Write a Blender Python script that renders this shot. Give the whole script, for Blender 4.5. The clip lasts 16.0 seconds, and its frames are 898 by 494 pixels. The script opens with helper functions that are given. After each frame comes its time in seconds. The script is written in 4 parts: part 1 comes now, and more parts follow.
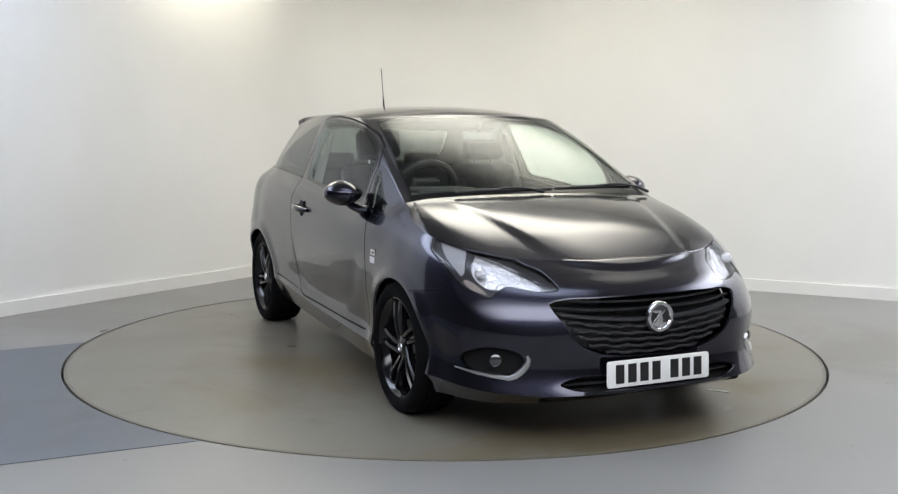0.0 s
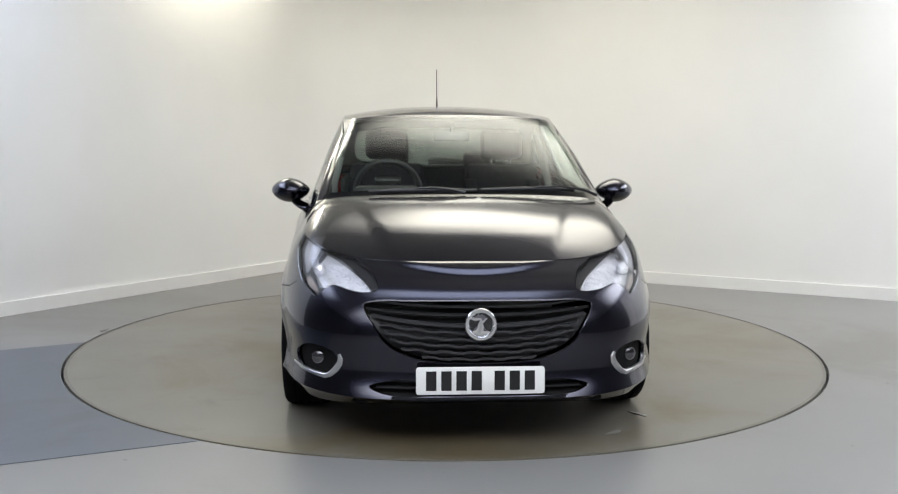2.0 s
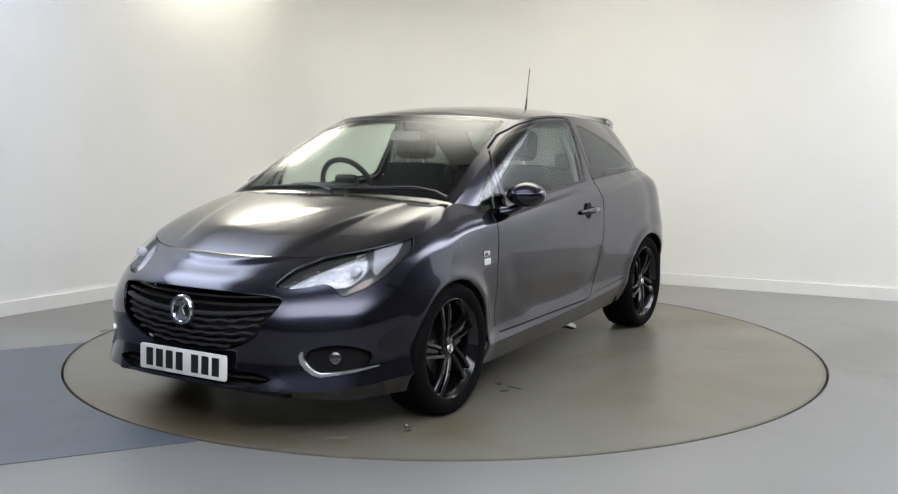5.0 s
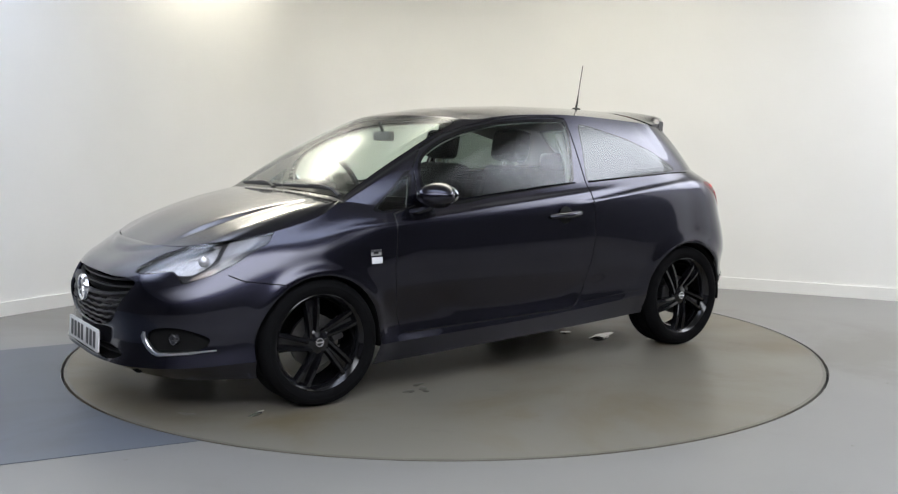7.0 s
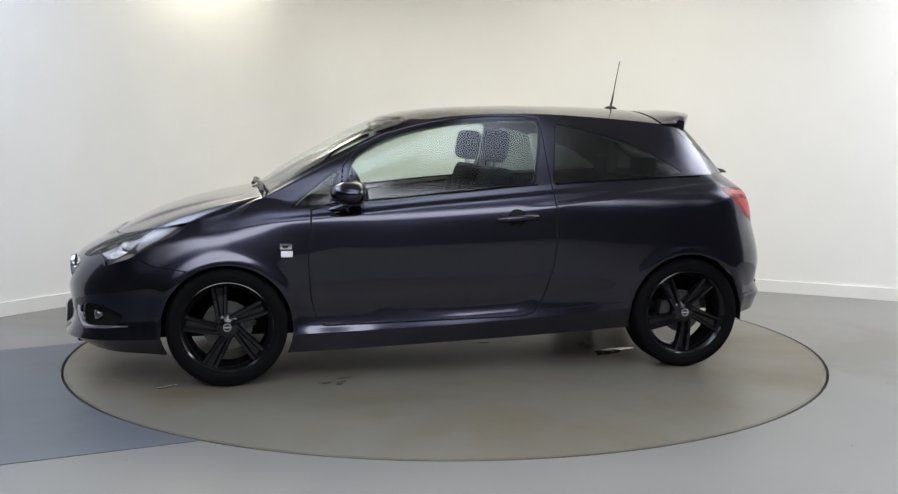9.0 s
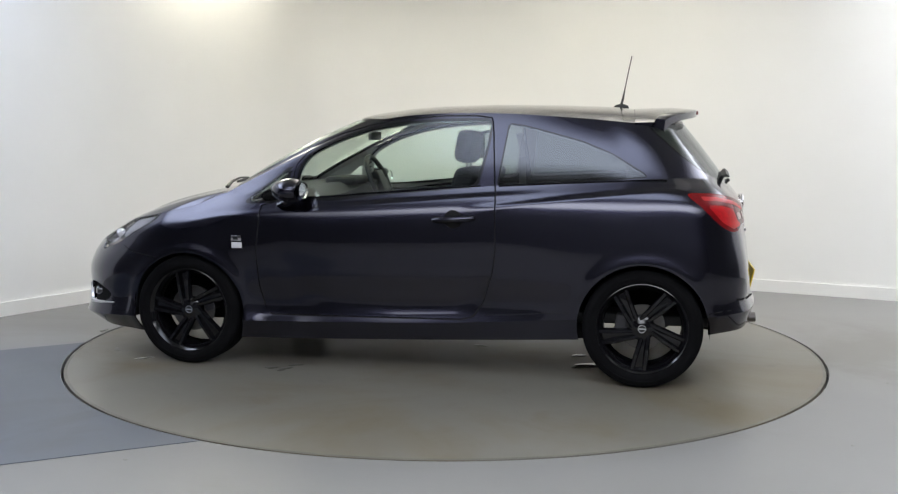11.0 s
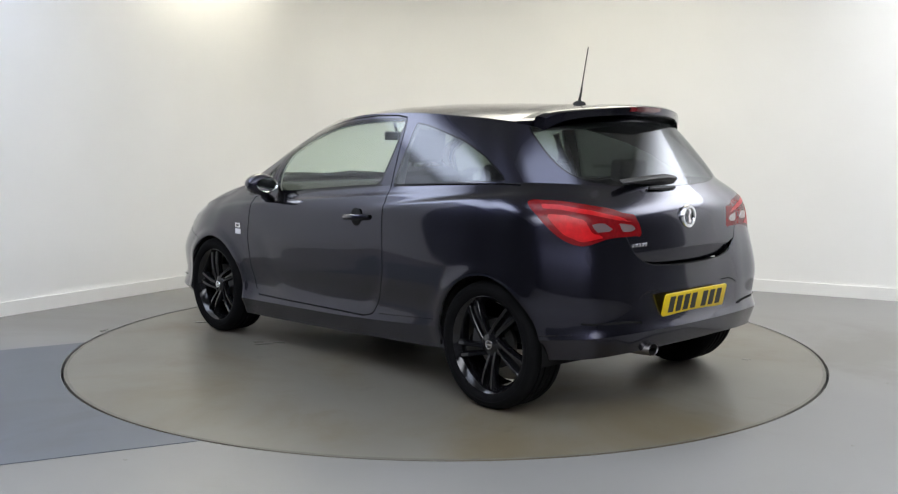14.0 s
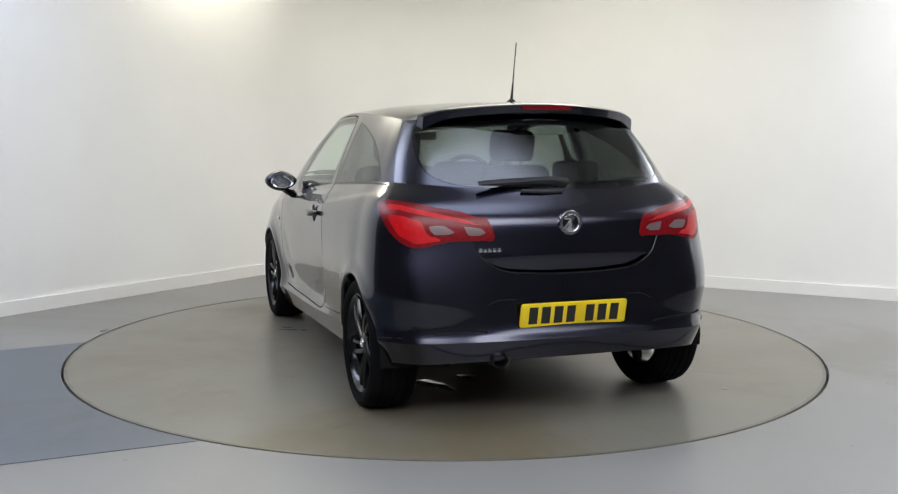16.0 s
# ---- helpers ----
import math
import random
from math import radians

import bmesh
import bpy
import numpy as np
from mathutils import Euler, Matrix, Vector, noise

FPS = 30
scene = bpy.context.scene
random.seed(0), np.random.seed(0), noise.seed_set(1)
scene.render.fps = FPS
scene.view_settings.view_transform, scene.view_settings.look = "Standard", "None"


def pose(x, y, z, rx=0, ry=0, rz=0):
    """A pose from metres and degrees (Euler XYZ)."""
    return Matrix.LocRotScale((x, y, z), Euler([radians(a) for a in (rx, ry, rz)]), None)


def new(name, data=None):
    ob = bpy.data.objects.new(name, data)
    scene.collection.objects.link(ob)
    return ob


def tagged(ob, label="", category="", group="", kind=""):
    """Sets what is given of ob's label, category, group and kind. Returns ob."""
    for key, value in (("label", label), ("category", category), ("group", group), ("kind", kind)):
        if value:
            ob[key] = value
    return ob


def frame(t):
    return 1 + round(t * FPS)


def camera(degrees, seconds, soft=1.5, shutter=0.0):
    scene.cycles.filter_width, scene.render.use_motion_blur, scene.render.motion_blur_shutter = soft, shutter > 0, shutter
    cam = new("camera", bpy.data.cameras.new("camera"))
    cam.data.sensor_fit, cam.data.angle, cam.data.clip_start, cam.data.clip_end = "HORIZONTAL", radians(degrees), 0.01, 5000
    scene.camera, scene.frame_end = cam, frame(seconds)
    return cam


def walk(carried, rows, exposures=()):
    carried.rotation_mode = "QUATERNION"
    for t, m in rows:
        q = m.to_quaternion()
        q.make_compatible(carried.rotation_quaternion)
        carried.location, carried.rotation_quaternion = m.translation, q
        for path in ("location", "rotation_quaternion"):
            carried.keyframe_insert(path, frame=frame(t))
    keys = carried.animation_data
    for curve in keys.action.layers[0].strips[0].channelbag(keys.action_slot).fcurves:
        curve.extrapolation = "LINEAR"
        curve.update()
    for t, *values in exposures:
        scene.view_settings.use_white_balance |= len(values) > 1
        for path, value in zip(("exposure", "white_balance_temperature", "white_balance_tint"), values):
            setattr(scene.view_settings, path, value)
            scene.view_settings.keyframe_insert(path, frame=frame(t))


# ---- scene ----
cam = camera(48.98, 16.0, soft=1.25)
EYE = pose(0.025, -6.044, 1.303, 83.41, -0.25, 0)
walk(cam, [(0.0, EYE), (16.0, EYE)])

# the turntable's heading in degrees, by seconds
HEADING = [(0.0, -65.3), (0.5, -68.81), (1.0, -74.33), (1.5, -80.09), (2.0, -86.11), (2.5, -91.91), (3.0, -97.89), (3.5, -103.66), (4.0, -109.66), (4.5, -115.55), (5.0, -121.45), (5.5, -127.34), (6.0, -133.24), (6.5, -139.13), (7.0, -145.15), (7.5, -151.06), (8.0, -156.97), (8.5, -162.84), (9.0, -168.67), (9.5, -174.45), (10.0, -180.23), (10.5, -186.0), (11.0, -191.78), (11.5, -197.56), (12.0, -203.49), (12.5, -209.4), (13.0, -215.33), (13.5, -221.17), (14.0, -227.06), (14.5, -232.86), (15.0, -238.82), (15.5, -244.67), (16.0, -250.73)]
OFF = (0.040, 0.009)  # the car's axle middle, from the turntable's axis

# ---- world and light ----
world = bpy.data.worlds.new("world")
scene.world = world
world.use_nodes = True
world.node_tree.nodes["Background"].inputs[0].default_value = (0.8, 0.85, 1.0, 1)
world.node_tree.nodes["Background"].inputs[1].default_value = 0.05
scene.view_settings.exposure = 0.0


# ---- materials ----
def mat(name, color, rough=0.5, metal=0.0, coat=0.0, noise_scale=0.0, vary=0.0, bump=0.0, bump_scale=200.0, emit=None, power=0.0,
        transmission=0.0, coat_rough=0.03, rough_vary=0.0, spec=0.5, bump_dist=0.002):
    m = bpy.data.materials.new(name)
    m.use_nodes = True
    nt = m.node_tree
    b = nt.nodes["Principled BSDF"]
    b.inputs["Base Color"].default_value = (*color, 1)
    b.inputs["Roughness"].default_value = rough
    b.inputs["Metallic"].default_value = metal
    b.inputs["Specular IOR Level"].default_value = spec
    b.inputs["Coat Weight"].default_value = coat
    b.inputs["Coat Roughness"].default_value = coat_rough
    b.inputs["Transmission Weight"].default_value = transmission
    if emit:
        b.inputs["Emission Color"].default_value = (*emit, 1)
        b.inputs["Emission Strength"].default_value = power
    co = nt.nodes.new("ShaderNodeTexCoord")
    if vary or rough_vary:
        n = nt.nodes.new("ShaderNodeTexNoise")
        n.inputs["Scale"].default_value = noise_scale
        n.inputs["Detail"].default_value = 6
        nt.links.new(co.outputs["Object"], n.inputs["Vector"])
        if vary:
            r = nt.nodes.new("ShaderNodeMapRange")
            r.inputs["From Min"].default_value, r.inputs["From Max"].default_value = 0.3, 0.7
            r.inputs["To Min"].default_value, r.inputs["To Max"].default_value = 1 - vary, 1 + vary
            nt.links.new(n.outputs["Fac"], r.inputs["Value"])
            x = nt.nodes.new("ShaderNodeVectorMath")
            x.operation = "SCALE"
            x.inputs[0].default_value = color
            nt.links.new(r.outputs["Result"], x.inputs["Scale"])
            nt.links.new(x.outputs["Vector"], b.inputs["Base Color"])
        if rough_vary:
            r = nt.nodes.new("ShaderNodeMapRange")
            r.inputs["From Min"].default_value, r.inputs["From Max"].default_value = 0.3, 0.7
            r.inputs["To Min"].default_value, r.inputs["To Max"].default_value = max(0.01, rough - rough_vary), rough + rough_vary
            nt.links.new(n.outputs["Fac"], r.inputs["Value"])
            nt.links.new(r.outputs["Result"], b.inputs["Roughness"])
    if bump:
        n = nt.nodes.new("ShaderNodeTexNoise")
        n.inputs["Scale"].default_value = bump_scale
        n.inputs["Detail"].default_value = 4
        nt.links.new(co.outputs["Object"], n.inputs["Vector"])
        k = nt.nodes.new("ShaderNodeBump")
        k.inputs["Strength"].default_value = bump
        k.inputs["Distance"].default_value = bump_dist
        nt.links.new(n.outputs["Fac"], k.inputs["Height"])
        nt.links.new(k.outputs["Normal"], b.inputs["Normal"])
    return m


def glass_mat(name, tint, rough=0.03, least=0.045, most=0.9):
    """Thin window glass: tinted see-through with mirror gloss that grows with the angle."""
    m = bpy.data.materials.new(name)
    m.use_nodes = True
    nt = m.node_tree
    nt.nodes.remove(nt.nodes["Principled BSDF"])
    out = nt.nodes["Material Output"]
    t = nt.nodes.new("ShaderNodeBsdfTransparent")
    t.inputs["Color"].default_value = (*tint, 1)
    g = nt.nodes.new("ShaderNodeBsdfGlossy")
    g.inputs["Roughness"].default_value = rough
    g.inputs["Color"].default_value = (0.95, 0.97, 1, 1)
    f = nt.nodes.new("ShaderNodeLayerWeight")
    f.inputs["Blend"].default_value = 0.5
    p = nt.nodes.new("ShaderNodeMath")
    p.operation = "POWER"
    p.inputs[1].default_value = 4.6
    nt.links.new(f.outputs["Facing"], p.inputs[0])
    r = nt.nodes.new("ShaderNodeMapRange")
    r.inputs["To Min"].default_value, r.inputs["To Max"].default_value = least, most
    nt.links.new(p.outputs["Value"], r.inputs["Value"])
    x = nt.nodes.new("ShaderNodeMixShader")
    nt.links.new(r.outputs["Result"], x.inputs["Fac"])
    nt.links.new(t.outputs["BSDF"], x.inputs[1])
    nt.links.new(g.outputs["BSDF"], x.inputs[2])
    nt.links.new(x.outputs["Shader"], out.inputs["Surface"])
    return m


def glow_mat(color, power):
    """A diffuser that is brightest in its middle and fades to its edges."""
    m = bpy.data.materials.new("diffuser_glow")
    m.use_nodes = True
    nt = m.node_tree
    b = nt.nodes["Principled BSDF"]
    b.inputs["Base Color"].default_value = (0.9, 0.9, 0.9, 1)
    b.inputs["Emission Color"].default_value = (*color, 1)
    co = nt.nodes.new("ShaderNodeTexCoord")
    sep = nt.nodes.new("ShaderNodeSeparateXYZ")
    nt.links.new(co.outputs["Generated"], sep.inputs[0])
    last = None
    for axis in ("X", "Y"):
        c = nt.nodes.new("ShaderNodeMath")
        c.operation = "PINGPONG"
        c.inputs[1].default_value = 0.5
        nt.links.new(sep.outputs[axis], c.inputs[0])
        r = nt.nodes.new("ShaderNodeMapRange")
        r.interpolation_type = "SMOOTHSTEP"
        r.inputs["From Max"].default_value = 0.32
        r.inputs["To Min"].default_value = 0.05
        nt.links.new(c.outputs["Value"], r.inputs["Value"])
        if last:
            k = nt.nodes.new("ShaderNodeMath")
            k.operation = "MULTIPLY"
            nt.links.new(last.outputs["Result"], k.inputs[0])
            nt.links.new(r.outputs["Result"], k.inputs[1])
            e = nt.nodes.new("ShaderNodeMath")
            e.operation = "MULTIPLY"
            e.inputs[1].default_value = power
            nt.links.new(k.outputs["Value"], e.inputs[0])
            nt.links.new(e.outputs["Value"], b.inputs["Emission Strength"])
        last = r
    return m


PAINT = mat("paint", (0.027, 0.027, 0.043), 0.25, 1.0, coat=0.9, coat_rough=0.05, noise_scale=1.5, rough_vary=0.02)
GAP = mat("gap", (0.004, 0.004, 0.004), 0.9)
BLACK = mat("black_plastic", (0.012, 0.012, 0.013), 0.45, bump=0.15, bump_scale=700)
GLOSS = mat("gloss_black", (0.005, 0.005, 0.006), 0.09, spec=0.5)
RUBBER = mat("rubber", (0.0045, 0.0045, 0.005), 0.85, spec=0.08, bump=0.3, bump_scale=120, noise_scale=9, vary=0.25)
CHROME = mat("chrome", (0.82, 0.82, 0.84), 0.12, 1.0)
SATIN = mat("satin_silver", (0.62, 0.62, 0.63), 0.28, 1.0)
SEAT = mat("seat_cloth", (0.011, 0.011, 0.013), 0.95, spec=0.2, bump=0.12, bump_scale=160, noise_scale=30, vary=0.3)
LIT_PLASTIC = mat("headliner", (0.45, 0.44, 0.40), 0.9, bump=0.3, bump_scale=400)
GLASS = glass_mat("clear_glass", (0.78, 0.87, 0.82), 0.05, 0.05)
PRIVACY = glass_mat("privacy_glass", (0.17, 0.20, 0.19), 0.08, 0.075)
LENS = glass_mat("lens_glass", (0.95, 0.95, 0.96), 0.05, 0.04, 0.4)
RED = mat("red_lens", (0.44, 0.003, 0.006), 0.3, spec=0.3, noise_scale=40, vary=0.2)
RED_DARK = mat("dark_red_lens", (0.12, 0.004, 0.006), 0.12, coat=1.0)
RED_MID = mat("red_lamp_body", (0.15, 0.002, 0.004), 0.25, spec=0.3, noise_scale=60, vary=0.2)
GREY_LENS = mat("grey_lens", (0.26, 0.19, 0.19), 0.2, 0.5, coat=1.0)
PLATE_W = mat("plate_white", (0.72, 0.72, 0.70), 0.35)
PLATE_Y = mat("plate_yellow", (0.72, 0.52, 0.01), 0.35)
SCREEN_GLASS = glass_mat("screen_glass", (0.84, 0.90, 0.84), 0.18)
LAMP_GREY = mat("lamp_bezel", (0.05, 0.05, 0.054), 0.3, 0.6)
FACET = mat("faceted_reflector", (0.72, 0.72, 0.74), 0.2, 0.45, bump=1.0, bump_scale=34, bump_dist=0.02)
STRIP = mat("light_strip", (0.30, 0.30, 0.315), 0.35, 0.0)
AMBER = mat("amber_lens", (0.34, 0.29, 0.26), 0.25, 0.3)
GRILLE_M = mat("grille_black", (0.03, 0.03, 0.032), 0.38)
BADGE_DARK = mat("badge_dark", (0.008, 0.008, 0.009), 0.2, coat=1.0)
CHROME_TIP = mat("exhaust_chrome", (0.20, 0.19, 0.185), 0.28, 1.0)
SATIN_DARK = mat("dark_metal", (0.08, 0.08, 0.085), 0.35, 0.9)
DISC = mat("disc_steel", (0.13, 0.126, 0.12), 0.38, 0.9, noise_scale=12, vary=0.2)
FOG_GLASS = mat("fog_glass", (0.07, 0.07, 0.075), 0.12, 0.6, coat=1.0)
MIRROR_CASE = mat("mirror_case", (0.25, 0.25, 0.24), 0.7)
LINER = mat("liner_plastic", (0.006, 0.006, 0.006), 0.9, spec=0.2)
MIRROR = mat("mirror_silver", (0.9, 0.92, 0.92), 0.02, 1.0)
EMBLEM_W = mat("emblem_white", (0.75, 0.75, 0.76), 0.2)
DASH = mat("dash_plastic", (0.02, 0.02, 0.021), 0.6, bump=0.3, bump_scale=600)
INK = mat("plate_ink", (0.01, 0.01, 0.01), 0.4)


# ---- building helpers ----
def obj(name, bm, material, parent=None, label="", smooth=True):
    me = bpy.data.meshes.new(name)
    bm.to_mesh(me)
    bm.free()
    me.materials.append(material)
    if smooth:
        me.shade_smooth()
        me.set_sharp_from_angle(angle=radians(35))
    o = new(name, me)
    if parent:
        o.parent = parent
    if label:
        o["label"] = label
    return o


part = obj


def box(bm, x0, x1, y0, y1, z0, z1, bevel=0.0, m=None):
    r = bmesh.ops.create_cube(bm, size=1)
    vs = r["verts"]
    bmesh.ops.transform(bm, verts=vs, matrix=Matrix.Translation(((x0 + x1) / 2, (y0 + y1) / 2, (z0 + z1) / 2)) @ Matrix.Diagonal((x1 - x0, y1 - y0, z1 - z0, 1)))
    if bevel:
        es = list({e for v in vs for e in v.link_edges})
        r2 = bmesh.ops.bevel(bm, geom=es, offset=bevel, segments=3, profile=0.6, affect="EDGES")
        vs = list({v for f in r2["faces"] for v in f.verts} | {v for v in vs if v.is_valid})
    if m:
        bmesh.ops.transform(bm, verts=vs, matrix=m)
    return vs


def lathe(bm, profile, n=48, axis="y"):
    """Turns (radius, along) pairs round an axis; the profile stays open."""
    rings = []
    for r, a in profile:
        ring = []
        for i in range(n):
            c, s = math.cos(2 * math.pi * i / n), math.sin(2 * math.pi * i / n)
            p = (r * c, a, r * s) if axis == "y" else ((a, r * c, r * s) if axis == "x" else (r * c, r * s, a))
            ring.append(bm.verts.new(p))
        rings.append(ring)
    for a, b in zip(rings, rings[1:]):
        for i in range(n):
            bm.faces.new((a[i], a[(i + 1) % n], b[(i + 1) % n], b[i]))
    bmesh.ops.recalc_face_normals(bm, faces=bm.faces)
    return rings


def tube(bm, pts, radius, n=8, squash=1.0):
    """A round bar along points, with closed ends."""
    pts = [Vector(p) for p in pts]
    rings = []
    for i, p in enumerate(pts):
        d = (pts[min(i + 1, len(pts) - 1)] - pts[max(i - 1, 0)]).normalized()
        u = d.orthogonal().normalized() if abs(d.z) > 0.95 else Vector((0, 0, 1)).cross(d).normalized()
        w = d.cross(u)
        r = radius[i] if isinstance(radius, (list, tuple)) else radius
        rings.append([bm.verts.new(p + (u * math.cos(2 * math.pi * k / n) + w * squash * math.sin(2 * math.pi * k / n)) * r) for k in range(n)])
    for a, b in zip(rings, rings[1:]):
        for k in range(n):
            bm.faces.new((a[k], a[(k + 1) % n], b[(k + 1) % n], b[k]))
    bm.faces.new(rings[0][::-1])
    bm.faces.new(rings[-1])
    bmesh.ops.recalc_face_normals(bm, faces=bm.faces)


def prism(bm, outline, thick, m, bevel=0.0):
    """A plate of a flat outline (x, y), thick along z, moved by m."""
    vs = [bm.verts.new((x, y, 0)) for x, y in outline]
    f = bm.faces.new(vs)
    r = bmesh.ops.extrude_face_region(bm, geom=[f])
    up = [v for v in r["geom"] if isinstance(v, bmesh.types.BMVert)]
    bmesh.ops.translate(bm, verts=up, vec=(0, 0, thick))
    bmesh.ops.recalc_face_normals(bm, faces=list({f for v in vs + up for f in v.link_faces}))
    allv = vs + up
    if bevel:
        es = [e for e in {e for v in up for e in v.link_edges} if all(v in up for v in e.verts)]
        r2 = bmesh.ops.bevel(bm, geom=es, offset=bevel, segments=2, profile=0.5, affect="EDGES")
        allv = list({v for v in allv if v.is_valid} | {v for f in r2["faces"] for v in f.verts})
    bmesh.ops.transform(bm, verts=allv, matrix=m)


# ---- the room ----
def wall_path():
    """The inner line of the walls on the floor, with a rounded corner."""
    pts = [(-4.2, -0.722)]
    c = Vector((-1.0, 3.95))
    a, b = Vector((-0.568, -0.823)), Vector((0.894, -0.450))
    r = 0.9
    half = a.angle(b) / 2
    t = r / math.tan(half)
    mid = c + (a + b).normalized() * (r / math.sin(half))
    p0, p1 = c + a * t, c + b * t
    a0 = math.atan2(p0.y - mid.y, p0.x - mid.x)
    a1 = math.atan2(p1.y - mid.y, p1.x - mid.x)
    if a1 > a0:
        a1 -= 2 * math.pi
    for i in range(17):
        k = a0 + (a1 - a0) * i / 16
        pts.append((mid.x + r * math.cos(k), mid.y + r * math.sin(k)))
    pts += [(6.0, 0.43), (6.0, -0.6)]
    return pts


HEIGHT = 3.1
WALL = mat("wall_paint", (0.84, 0.83, 0.80), 0.7, noise_scale=0.9, vary=0.03, bump=0.12, bump_scale=160)
FLOOR = mat("floor_paint", (0.20, 0.197, 0.19), 0.36, noise_scale=1.1, vary=0.05, bump=0.05, bump_scale=60)
CEIL = mat("ceiling_paint", (0.6, 0.6, 0.58), 0.9, noise_scale=2, vary=0.03)
BLUE = mat("blue_grey_floor", (0.09, 0.102, 0.125), 0.42, noise_scale=1.3, vary=0.06, bump=0.05, bump_scale=60)


def sweep_wall(name, pts, z0, z1, off0, off1, material, label):
    bm = bmesh.new()
    n = len(pts)
    P = [Vector(p) for p in pts]

    def shifted(d):
        out = []
        for i in range(n):
            t = (P[min(i + 1, n - 1)] - P[max(i - 1, 0)]).normalized()
            if 0 < i < n - 1:
                t0, t1 = (P[i] - P[i - 1]).normalized(), (P[i + 1] - P[i]).normalized()
                t = (t0 + t1).normalized()
                k = 1 / max(0.3, t.dot(t0))
            else:
                k = 1
            out.append(P[i] + Vector((-t.y, t.x)) * d * k)
        return out
    A, B = shifted(off0), shifted(off1)
    rows = [[bm.verts.new((*p, z)) for p in L] for L, z in ((A, z0), (A, z1), (B, z1), (B, z0))]
    for r, s in zip(rows, rows[1:] + rows[:1]):
        for i in range(n - 1):
            bm.faces.new((r[i], r[i + 1], s[i + 1], s[i]))
    bmesh.ops.recalc_face_normals(bm, faces=bm.faces)
    return tagged(obj(name, bm, material), label, "wall", kind="structure")


path = wall_path()
sweep_wall("wall_studio", path, 0, HEIGHT, 0.0, 0.15, WALL, "smooth white painted studio wall with rounded corner")
# unseen side walls, added dark so the car paint reflects less light
DARK_SIDE = mat("dark_side_wall", (0.08, 0.08, 0.088), 0.9, noise_scale=3, vary=0.15)
sweep_wall("wall_right", [(6.0, -0.6), (6.0, -7.2)], 0, HEIGHT, 0.0, 0.15, DARK_SIDE, "unseen dark grey side wall added to darken reflections")
sweep_wall("wall_left", [(-5.2, -7.2), (-5.2, -2.17), (-4.2, -0.722)], 0, HEIGHT, 0.0, 0.15, DARK_SIDE, "unseen dark grey side wall added to darken reflections")
# unseen closing wall, added dark to deepen reflections on doors and bumpers
BACK = mat("dark_back_wall", (0.08, 0.08, 0.088), 0.8, noise_scale=1.2, vary=0.05)
sweep_wall("wall_behind", [(6.15, -7.2), (-5.35, -7.2)], 0, HEIGHT, 0.0, 0.15, BACK, "unseen dark grey wall added behind the camera")
sk = mat("skirting_paint", (0.82, 0.81, 0.78), 0.4)
sweep_wall("baseboard", path, 0, 0.10, -0.018, -0.001, sk, "white painted skirting board along the wall")


def poly_slab(name, outline, z0, z1, material, label, cat, hole=None):
    bm = bmesh.new()
    if hole:
        # ring between a circle and an outline
        n = len(hole)
        inner = [bm.verts.new((*p, z1)) for p in hole]
        outer = [bm.verts.new((*p, z1)) for p in outline]
        for i in range(n):
            bm.faces.new((inner[i], outer[i], outer[(i + 1) % n], inner[(i + 1) % n]))
        low = [bm.verts.new((*p, z1 - 0.03)) for p in hole]
        for i in range(n):
            bm.faces.new((inner[(i + 1) % n], low[(i + 1) % n], low[i], inner[i]))
    else:
        prism(bm, outline, z1 - z0, Matrix.Translation((0, 0, z0)))
    bmesh.ops.recalc_face_normals(bm, faces=bm.faces)
    if hole:
        bm.normal_update()
        if sum(f.normal.z for f in bm.faces) < 0:
            bmesh.ops.reverse_faces(bm, faces=bm.faces)
    return tagged(obj(name, bm, material, smooth=False), label, cat, kind="structure")


R_TABLE = 2.240
AXIS = (0.009, 0.008)  # the disc's own middle
NSEG = 240
rim_line = [(R_TABLE * math.cos(2 * math.pi * i / NSEG), R_TABLE * math.sin(2 * math.pi * i / NSEG)) for i in range(NSEG)]
circle = [(x + AXIS[0], y + AXIS[1]) for x, y in rim_line]
far = []
for x, y in circle:
    k = 9.0 / max(abs(x), abs(y))
    far.append((x * k, y * k))
poly_slab("floor", far, 0, 0.0, FLOOR, "worn grey painted concrete workshop floor", "floor", hole=circle)
poly_slab("floor_pit", [(x * 1.02, y * 1.02) for x, y in circle], -0.08, -0.03, GAP, "dark pit floor under the turntable", "floor")
poly_slab("ceiling", [(-5.5, -7.5), (6.3, -7.5), (6.3, 5.5), (-5.5, 5.5)], HEIGHT, HEIGHT + 0.1, CEIL, "plain off-white ceiling", "ceiling")
arc0, arc1 = math.atan2(-0.045, -2.229), math.atan2(-2.007, -1.044)
arc = []
for i in range(25):
    k = math.pi + (arc1 + math.pi) * i / 24 + (0.02 * (1 - i / 24))
    arc.append((AXIS[0] + (R_TABLE + 0.004) * math.cos(k), AXIS[1] + (R_TABLE + 0.004) * math.sin(k)))
poly_slab("floor_strip", [(-5.19, -1.66)] + arc + [(-5.19, -3.85)], 0.0005, 0.003, BLUE, "darker blue-grey strip on the floor", "floor marking")

